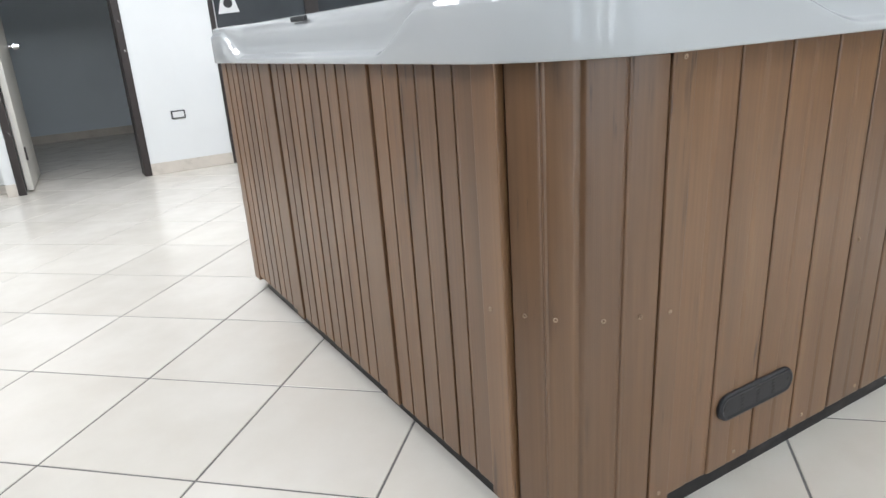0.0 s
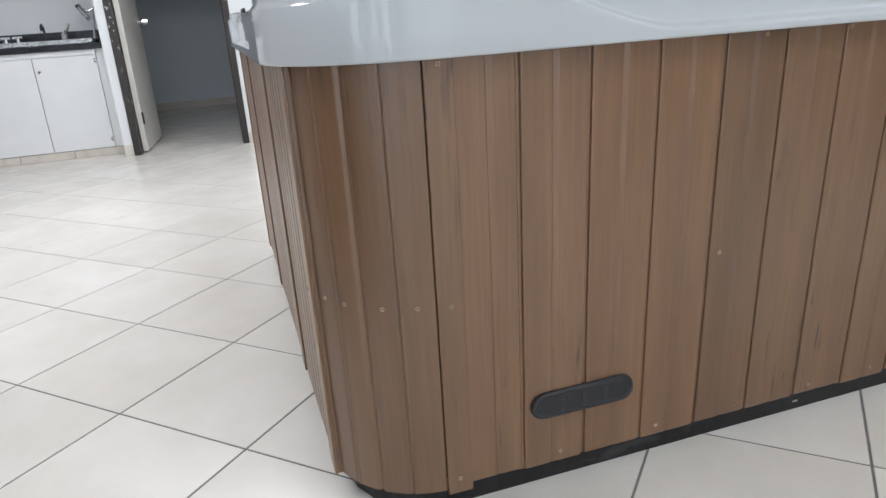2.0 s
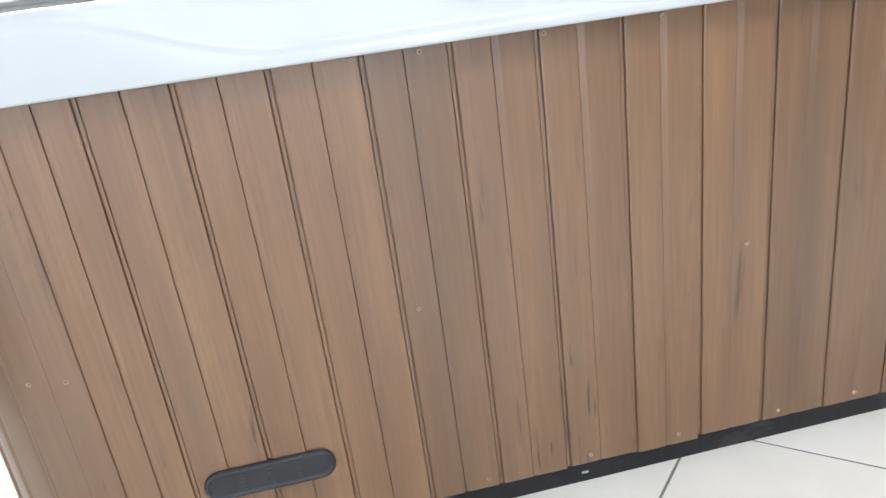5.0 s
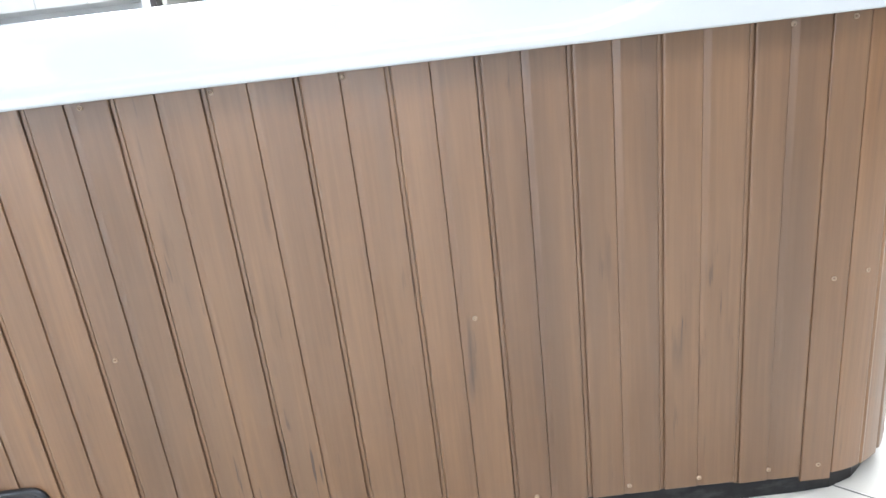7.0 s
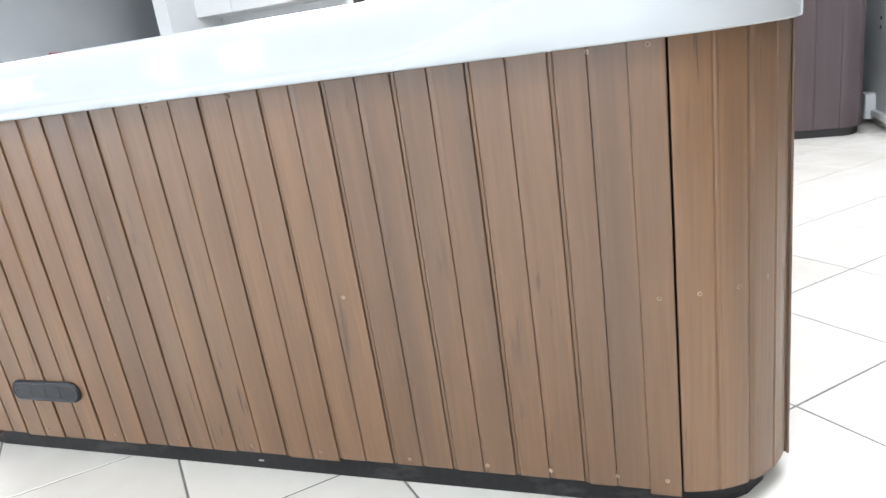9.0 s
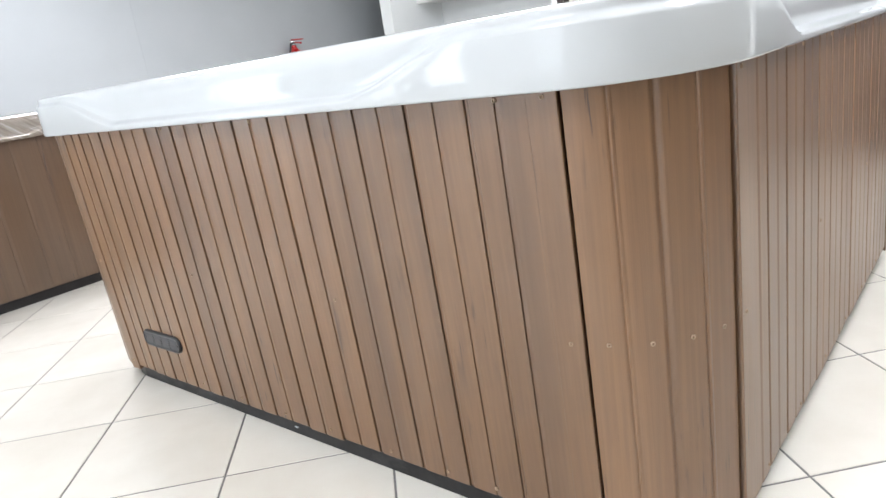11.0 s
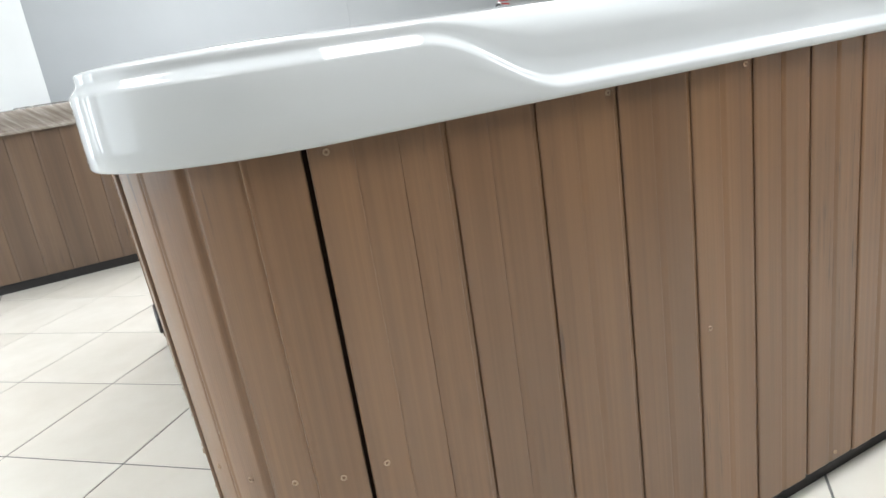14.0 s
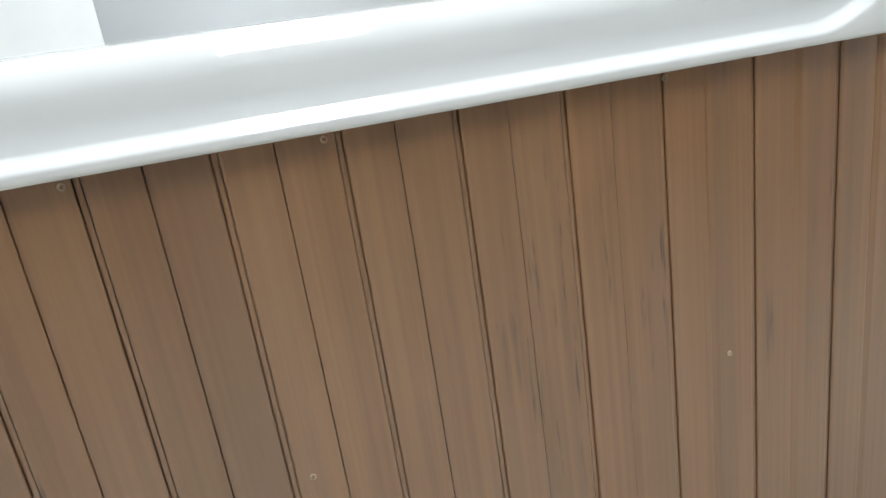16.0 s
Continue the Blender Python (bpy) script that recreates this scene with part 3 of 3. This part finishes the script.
def simple_tub(name, x1, x2, y1, y2, z0, zb, wood, shell, pitch, label):
    t = thing(name, pose(0, 0, 0), label, "hot tub")
    r = 0.14
    for m, length in ((pose(x1, y1, 0), x2 - x1), (pose(x2, y1, 0, 0, 0, 90), y2 - y1), (pose(x2, y2, 0, 0, 0, 180), x2 - x1), (pose(x1, y2, 0, 0, 0, 270), y2 - y1)):
        n = int((length - 2 * r) / pitch)
        w = (length - 2 * r) / n
        panel = part("side_panel", boxed((r, 0.017, z0 + 0.01), (length - r, 0.03, zb)), GAP, t, at=m)
        data = mesh_of("plank", plank_mesh(w, z0, zb + 0.02, soft_profile(w)), wood)
        for k in range(n):
            part("plank", data, wood, panel, at=pose(r + k * w, 0, 0))
    for cx, cy, turn in ((x2 - r, y1 + r, 270), (x2 - r, y2 - r, 0), (x1 + r, y2 - r, 90), (x1 + r, y1 + r, 180)):
        part("corner_panel", corner_mesh(r, 0, radians(90), z0, zb + 0.02), wood, t, at=pose(cx, cy, 0, 0, 0, turn))
    part("base", base_mesh(x1, x2, y1, y2, r, 0.02, z0 + 0.02), BLACK, t, "black plastic base")
    part("shell", shell_mesh(x1, x2, y1, y2, r, zb, (0.03,) * 4, ((0.34, 0.22), (0.34, 0.22)), 240, 0.016), shell, t, "glossy acrylic rim and bowl", smooth=True)
    return t


simple_tub("hot_tub", -3.68, -1.60, -1.07, 0.95, 0.05, 0.78, WOOD_FAR, MARBLE, 0.1205, "walnut-clad hot tub with a marbled brown acrylic rim")
simple_tub("hot_tub", 1.0, 2.56, 3.56, 4.66, 0.05, 0.90, PURPLE, SHELL, 0.13, "dark plum-clad hot tub by the back wall")

# ---- doorway and glazed door ----
fr = thing("door_frame", pose(0, 0, 0), "dark brown metal door frame with chipped paint", "door frame", kind="structure")
part("jamb", boxed((DL - 0.05, NORTH - 0.012, 0), (DL, NORTH + 0.16, DH), 0.004), CHIPPED, fr)
part("jamb", boxed((DR, NORTH - 0.012, 0), (DR + 0.05, NORTH + 0.16, DH), 0.004), CHIPPED, fr)
part("head", boxed((DL - 0.05, NORTH - 0.012, DH), (DR + 0.05, NORTH + 0.16, DH + 0.05), 0.004), FRAME, fr)
leaf = thing("door", pose(DL + 0.005, NORTH + 0.10, 0, 0, 0, 86), "cream painted door standing open into the unlit room", "door")
part("panel", boxed((0, -0.04, 0.012), (0.76, 0, 2.05), 0.003), DOOR, leaf)
part("knob", rod(rod(bmesh.new(), (0.70, -0.04, 0.98), (0.70, -0.085, 0.98), 0.012), (0.70, -0.075, 0.98), (0.70, -0.115, 0.98), 0.026, 0.02), CHROME, leaf, "chrome door knob")
part("hinge", boxed((-0.012, -0.05, 0.22), (0.03, -0.041, 0.31), 0.002), FRAME, leaf, "dark hinge")

# ---- kitchen ----
KY = 4.87
for k in range(2):
    x1 = -3.012 + 0.866 * k
    cab = thing("base_cabinet", pose(x1, KY, 0), "white laminate base cabinet with two doors and a round lock", "cabinet", "base cabinets of the kitchen")
    part("body", boxed((0.002, 0.02, 0.062), (0.864, 0.60, 0.80)), LAMINATE, cab)
    part("top_rail", boxed((0.002, 0.004, 0.762), (0.864, 0.019, 0.80), 0.001), LAMINATE, cab)
    for d in range(2):
        door = part("door", boxed((0.003 + 0.433 * d, 0.0, 0.064), (0.4305 + 0.433 * d, 0.019, 0.758), 0.002), LAMINATE, cab)
        edge = 0.012 if d == 0 else 0.854
        for z in (0.11, 0.70):
            part("hinge", boxed((edge - 0.008, -0.003, z), (edge + 0.008, 0.002, z + 0.035), 0.001), STEEL, door, "small steel hinge")
    part("lock", rod(bmesh.new(), (0.466, 0.002, 0.66), (0.466, -0.007, 0.66), 0.011), STEEL, cab, "steel cam lock")
tagged(part("filler_panel", boxed((-1.279, KY + 0.02, 0.062), (-1.202, KY + 0.04, 0.80), 0.001), LAMINATE, None, "narrow white laminate filler beside the cabinet"), "", "panel")
kp = structure("kitchen_plinth", boxed((-3.10, KY + 0.020, 0), (-1.20, KY + 0.5, 0.060)), GROUT, "tiled plinth under the cabinets")
for k in range(5):
    part("plinth_tile", boxed((-3.095 + 0.38 * k, KY + 0.008, 0.001), (-2.72 + 0.38 * k, KY + 0.020, 0.060), 0.001), BASETILE, kp)
wt = thing("worktop", pose(0, 0, 0), "black granite worktop with upstand", "worktop")
part("slab", boxed((-3.098, KY - 0.02, 0.802), (-1.202, 5.54, 0.845), 0.004), GRANITE, wt)
part("upstand", boxed((-3.098, 5.525, 0.845), (-1.202, 5.545, 0.94), 0.002), GRANITE, wt)
for k in range(4):
    x1 = -3.10 + 0.433 * k
    cab = thing("wall_cabinet", pose(x1, 5.12, 1.42), "white laminate wall cabinet", "cabinet", "wall cabinets of the kitchen")
    part("body", boxed((0.002, 0.02, 0.0), (0.431, 0.42, 0.70)), LAMINATE, cab)
    part("door", boxed((0.003, 0.0, 0.002), (0.430, 0.019, 0.698), 0.002), LAMINATE, cab)

# ---- skirting ----
for name, lo, hi in (("baseboard_north", (DR + 0.05, NORTH - 0.011, 0.001), (GL, NORTH, 0.085)), ("baseboard_pier", (-1.20, NORTH - 0.011, 0.001), (DL - 0.05, NORTH, 0.085)), ("baseboard_room", (-1.35, 7.985, 0), (2.45, 8.0, 0.085))):
    structure(name, boxed(lo, hi, 0.002), BASETILE, "beige tile skirting along the wall")

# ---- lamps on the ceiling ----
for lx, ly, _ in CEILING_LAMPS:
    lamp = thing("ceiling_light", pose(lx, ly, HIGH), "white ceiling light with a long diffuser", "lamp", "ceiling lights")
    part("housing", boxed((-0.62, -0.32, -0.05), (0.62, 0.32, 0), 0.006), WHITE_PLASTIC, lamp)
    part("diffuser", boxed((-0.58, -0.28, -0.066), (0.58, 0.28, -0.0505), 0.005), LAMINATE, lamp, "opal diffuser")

# ---- west glazing and daylight beyond ----
GLOW = bpy.data.materials.new("bright_daylight")
GLOW.use_nodes = True
GLOW.node_tree.nodes.clear()
em = GLOW.node_tree.nodes.new("ShaderNodeEmission")
em.inputs[0].default_value, em.inputs[1].default_value = (0.93, 0.98, 1.0, 1), 2.0
GLOW.node_tree.links.new(em.outputs[0], GLOW.node_tree.nodes.new("ShaderNodeOutputMaterial").inputs[0])
structure("backdrop_west", boxed((-5.6, -7.0, -0.5), (-5.58, 1.0, 4.5)), GLOW, "white overexposed daylight outside")
structure("backdrop_south", boxed((-5.0, -6.0, -0.5), (5.0, -5.98, 4.5)), GLOW, "white overexposed daylight outside")


def glazing(name, m, width, height, bays, label):
    """A glazed front in aluminium profiles; local x along it, z up."""
    w = thing(name, m, label, "window", kind="structure")
    part("window_frame", boxed((0, -0.03, 0), (0.05, 0.03, height), 0.003), ALU, w)
    part("window_frame", boxed((width - 0.05, -0.03, 0), (width, 0.03, height), 0.003), ALU, w)
    part("window_frame", boxed((0.05, -0.03, 0), (width - 0.05, 0.03, 0.06), 0.003), ALU, w)
    part("window_frame", boxed((0.05, -0.03, height - 0.05), (width - 0.05, 0.03, height), 0.003), ALU, w)
    step = (width - 0.05) / bays
    for k in range(bays):
        if k:
            part("mullion", boxed((k * step, -0.03, 0.06), (k * step + 0.05, 0.03, height - 0.05), 0.003), ALU, w)
        pane = part("pane", boxed((k * step + 0.05, -0.004, 0.06), ((k + 1) * step, 0.004, height - 0.05)), GLASS, w, "clear glass")
        pane.visible_shadow = False
    return w


glazing("window_1", pose(-4.05, -2.3, 0, 0, 0, -90), 1.60, 2.3, 2, "glazed double door in aluminium profiles")
glazing("window_2", pose(-3.65, -4.08, 0.1), 5.3, 2.5, 4, "wide front window in aluminium profiles")

# ---- dark glazed door in the back wall ----
gd = thing("door_2", pose(0, 0, 0), "dark framed glazed door with a white warning sticker", "door", kind="structure")
part("jamb", boxed((GL, NORTH - 0.01, 0), (GL + 0.035, NORTH + 0.12, GH), 0.003), FRAME, gd)
part("jamb", boxed((GR - 0.05, NORTH - 0.01, 0), (GR, NORTH + 0.12, GH), 0.003), FRAME, gd)
part("head", boxed((GL + 0.035, NORTH - 0.01, GH - 0.06), (GR - 0.05, NORTH + 0.12, GH), 0.003), FRAME, gd)
part("edge_strip", boxed((GL + 0.036, NORTH + 0.02, 0), (GL + 0.05, NORTH + 0.06, GH - 0.061), 0.002), WHITE_PLASTIC, gd, "white edge strip")
part("stile", boxed((GL + 0.75, NORTH + 0.02, 0), (GL + 0.86, NORTH + 0.06, GH - 0.061), 0.003), FRAME, gd)
TINT = worn("smoked_pane", (0.055, 0.062, 0.068), 0.12, scale=4, change=0.15)
part("pane", boxed((GL + 0.051, NORTH + 0.035, 0.02), (GL + 0.749, NORTH + 0.043, GH - 0.061)), TINT, gd, "smoked glass pane")
part("pane", boxed((GL + 0.861, NORTH + 0.035, 0.02), (GR - 0.051, NORTH + 0.043, GH - 0.061)), TINT, gd, "smoked glass pane")
st = bmesh.new()
q = [st.verts.new((GL + x, NORTH + 0.0335, z)) for x, z in ((0.075, 1.10), (0.235, 1.11), (0.19, 1.26), (0.12, 1.26))]
q2 = [st.verts.new((v.co.x, NORTH + 0.0345, v.co.z)) for v in q]
st.faces.new(q)
st.faces.new(q2)
for k in range(4):
    st.faces.new((q[k], q[(k + 1) % 4], q2[(k + 1) % 4], q2[k]))
sticker = part("sticker", st, WHITE_PLASTIC, gd, "white trapezoid sticker with a dark emblem")
part("emblem", rod(bmesh.new(), (GL + 0.155, NORTH + 0.034, 1.175), (GL + 0.155, NORTH + 0.0325, 1.175), 0.035, seg=10), BLACK, sticker)

# ---- wall outlet, duct, extinguisher ----
ol = thing("wall_outlet", pose(-0.018, NORTH, 0.417), "white wall outlet in a dark frame on the white wall", "outlet")
part("plate", boxed((-0.05, -0.008, -0.030), (0.05, 0, 0.030), 0.003), BLACK, ol, "dark frame")
part("insert", boxed((-0.040, -0.012, -0.021), (0.040, -0.007, 0.021), 0.002), WHITE_PLASTIC, ol, "white socket insert")
dc = thing("cable_duct", pose(PX, 0, 0), "white cable duct along the foot of the wall", "duct")
part("duct", boxed((-0.04, 2.57, 0.052), (-0.0112, 4.66, 0.092), 0.004), WHITE_PLASTIC, dc)
part("junction_box", boxed((-0.075, 3.93, 0.03), (-0.0112, 4.05, 0.19), 0.008), WHITE_PLASTIC, dc, "white junction box")
structure("baseboard_east", boxed((PX - 0.011, 2.56, 0.001), (PX, 4.69, 0.07), 0.002), BASETILE, "beige tile skirting along the wall")
for z in (0.585, 0.64):
    hole = thing("wall_hole", pose(PX, 3.96, z), "small dark hole of a removed wall fitting", "hole")
    part("plug", rod(bmesh.new(), (0.002, 0, 0), (-0.003, 0, 0), 0.014, 0.011), BLACK, hole)

fe = thing("fire_extinguisher", pose(-3.90, 3.98, 0.70), "red fire extinguisher hanging on the grey wall", "extinguisher")
cyl = bmesh.new()
for z0, z1, r0, r1 in ((0, 0.015, 0.062, 0.07), (0.015, 0.40, 0.07, 0.07), (0.40, 0.45, 0.07, 0.03), (0.45, 0.475, 0.03, 0.025)):
    rod(cyl, (0, 0, z0), (0, 0, z1), r0, r1, 24)
part("cylinder", cyl, RED, fe, smooth=False)
part("valve", rod(rod(bmesh.new(), (0, 0, 0.475), (0, 0, 0.52), 0.018), (0, 0, 0.50), (0.03, -0.03, 0.505), 0.014), STEEL, fe, "steel valve")
part("lever", box(bmesh.new(), (-0.012, -0.02, 0.525), (0.012, 0.14, 0.537), 0.003), RED, fe, "red squeeze lever")
part("carry_handle", tube(bmesh.new(), [(0, 0.0, 0.505), (0, 0.05, 0.50), (0, 0.11, 0.492)], 0.008), RED, fe, "red carry handle")
part("hose", tube(bmesh.new(), [(0.03, -0.03, 0.50), (0.06, -0.08, 0.49), (0.06, -0.11, 0.40), (0.05, -0.105, 0.2)], 0.011), BLACK, fe, "black rubber hose")
part("bracket", boxed((-0.1, -0.02, 0.30), (-0.071, 0.02, 0.36), 0.002), STEEL, fe)

# ---- on the worktop ----
sink = thing("sink_unit", pose(-1.30, 5.02, 0.845), "stainless steel sink unit set into the worktop", "sink")
rim = bmesh.new()
for lo, hi in (((-1.07, 0, 0), (0, 0.02, 0.035)), ((-1.07, 0.38, 0), (0, 0.40, 0.035)), ((-0.02, 0.02, 0), (0, 0.38, 0.035)), ((-1.07, 0.02, 0), (-1.05, 0.38, 0.035)), ((-0.58, 0.02, 0), (-0.55, 0.38, 0.03))):
    box(rim, lo, hi, 0.004, 1)
part("rim", rim, STEEL, sink)
part("basin", boxed((-1.05, 0.02, 0.001), (-0.02, 0.38, 0.006)), STEEL, sink)
tap = thing("tap", pose(-1.68, 5.36, 0.845), "small dark gooseneck tap over the sink", "tap", "taps over the sink")
part("spout", tube(bmesh.new(), [(0, 0, 0), (0, 0, 0.10), (0, -0.012, 0.135), (0, -0.045, 0.155), (0, -0.08, 0.14), (0, -0.09, 0.11)], 0.009), FRAME, tap)
part("base", rod(bmesh.new(), (0, 0, 0), (0, 0, 0.025), 0.024, 0.018), STEEL, tap)
tap2 = thing("tap", pose(-1.54, 5.36, 0.845), "chrome lever tap over the sink", "tap", "taps over the sink")
part("body", rod(bmesh.new(), (0, 0, 0), (0, 0, 0.07), 0.026, 0.022), CHROME, tap2)
part("lever", rod(bmesh.new(), (-0.01, 0, 0.06), (0.05, -0.02, 0.15), 0.016, 0.012), CHROME, tap2, "chrome lever")
tap3 = thing("pull_down_tap", pose(-1.335, 5.40, 0.845), "tall chrome tap pole with a steel spray head", "tap", "taps over the sink")
part("pole", rod(bmesh.new(), (0, 0, 0), (0.035, 0, 0.27), 0.009), CHROME, tap3)
part("foot", rod(bmesh.new(), (0, 0, 0), (0, 0, 0.03), 0.02, 0.014), CHROME, tap3)
part("spray_head", rod(rod(bmesh.new(), (0.035, 0, 0.255), (-0.02, -0.01, 0.235), 0.008), (-0.005, 0, 0.17), (-0.065, -0.02, 0.275), 0.015, 0.020), STEEL, tap3, "steel spray head")
part("nozzle", rod(bmesh.new(), (-0.062, -0.019, 0.27), (-0.074, -0.023, 0.291), 0.0195, 0.018), VENT, tap3, "black nozzle")
for k, (x, y) in enumerate(((-1.88, 5.38), (-1.96, 5.36), (-2.16, 5.40), (-2.30, 5.36))):
    t = thing("tap", pose(x, y, 0.845), "small chrome cross-handle tap", "tap", "taps over the sink")
    part("body", rod(bmesh.new(), (0, 0, 0), (0, 0, 0.06), 0.016, 0.013), CHROME, t)
    part("handle", rod(bmesh.new(), (-0.035, 0, 0.07), (0.035, 0, 0.07), 0.011), CHROME, t)
hob = thing("hob", pose(-2.95, 5.08, 0.845), "black glass hob set into the worktop", "hob")
part("plate", boxed((0, 0, 0), (0.44, 0.36, 0.012), 0.003), BLACK, hob)

# ---- details of the tub ----
bar_data = mesh_of("slot_bar", boxed((-0.0045, -0.0094, -0.0016), (0.0045, -0.005, 0.0016), 0.0007, 1), BLACK)
for x in (-0.045, 0.0, 0.045):
    for k in range(5):
        part("slot_bar", bar_data, BLACK, vent, at=pose(x, 0, -0.0136 + 0.0068 * k))
for x in (-0.091, 0.091):
    part("vent_screw", rod(bmesh.new(), (x, -0.005, 0), (x, -0.0094, 0), 0.0042), BLACK, vent)
    part("vent_screw", rod(bmesh.new(), (x * 0.97, -0.005, 0.011), (x * 0.97, -0.0090, 0.011), 0.0022), BLACK, vent)
part("rim_slot", boxed((X1 - 0.012, 0.86, ZB + 0.094), (X1 - 0.004, 0.96, ZB + 0.106), 0.003), VENT, tub, "dark slot in the rim")
part("base_mark", boxed((0.639, 0.0255, 0.018), (0.652, 0.030, 0.022), 0.001), ALU, tub, "pale scuff on the base")
SMOKE = worn("smoked_grey_plastic", (0.13, 0.135, 0.14), 0.16, scale=30)
pillow = thing("headrest", pose(-1.72, 0.06, 0.893), "dark grey moulded headrest on the marbled rim", "headrest")
part("cushion", boxed((-0.045, -0.115, 0), (0.045, 0.10, 0.013), 0.006, 4), SMOKE, pillow)
part("rail", boxed((0.0, -0.42, 0), (0.03, -0.118, 0.008), 0.003, 2), STEEL, pillow, "pale glossy strip beside the cushion")
structure("floor_joint", boxed((-4.0, -0.664, -0.004), (EAST, -0.658, 0.0006)), GROUT, "straight expansion joint cut through the tiles")

# ---- floor tiles ----
PITCH, U0, V0, TURN = 0.402, -0.0945, 0.2264, radians(45.72)


def tile_data():
    bm = bmesh.new()
    h = PITCH / 2 - 0.0025
    box(bm, (-h, -h, -0.006), (h, h, 0.0))
    top = [e for e in bm.edges if all(abs(v.co.z) < 1e-6 for v in e.verts)]
    bmesh.ops.bevel(bm, geom=top, offset=0.0010, segments=1, affect="EDGES")
    return mesh_of("floor_tile", bm, TILE)


floor = tagged(new("floor"), "cream ceramic tiles laid diagonally with grey joints", "floor", "", "structure")
shared = tile_data()
near, far = [], []
for i in range(-24, 28):
    for j in range(-26, 28):
        u, v = U0 + (i + 0.5) * PITCH, V0 + (j + 0.5) * PITCH
        x, y = u * math.cos(TURN) - v * math.sin(TURN), u * math.sin(TURN) + v * math.cos(TURN)
        if -4.1 < x < EAST + 0.1 and -4.1 < y < 8.1:
            (near if (-2.2 < x < 2.6 and -1.3 < y < 5.2 and not (0.0 < x < 1.4 and 0.4 < y < 1.7)) else far).append((x, y))
near.sort(key=lambda p: math.hypot(p[0] + 0.2, (p[1] - 1.0) * 0.75))
far += near[300:]
for x, y in near[:300]:
    part("floor_tile", shared, TILE, floor, at=pose(x, y, 0, 0, 0, math.degrees(TURN)))
verts, faces = [], []
h = PITCH / 2 - 0.003
for x, y in far:
    n = len(verts)
    d = h * math.sqrt(2)
    for k in range(4):
        a = TURN + math.pi / 4 + k * math.pi / 2
        verts.append((x + d * math.cos(a), y + d * math.sin(a), 0.0))
    faces.append((n, n + 1, n + 2, n + 3))
data = bpy.data.meshes.new("floor_tiles_far")
data.from_pydata(verts, [], faces)
data.materials.append(TILE)
rest = new("floor_tile_field", data)
rest.parent = floor
tagged(rest, "cream ceramic floor tiles further off", "", "", "stuff")
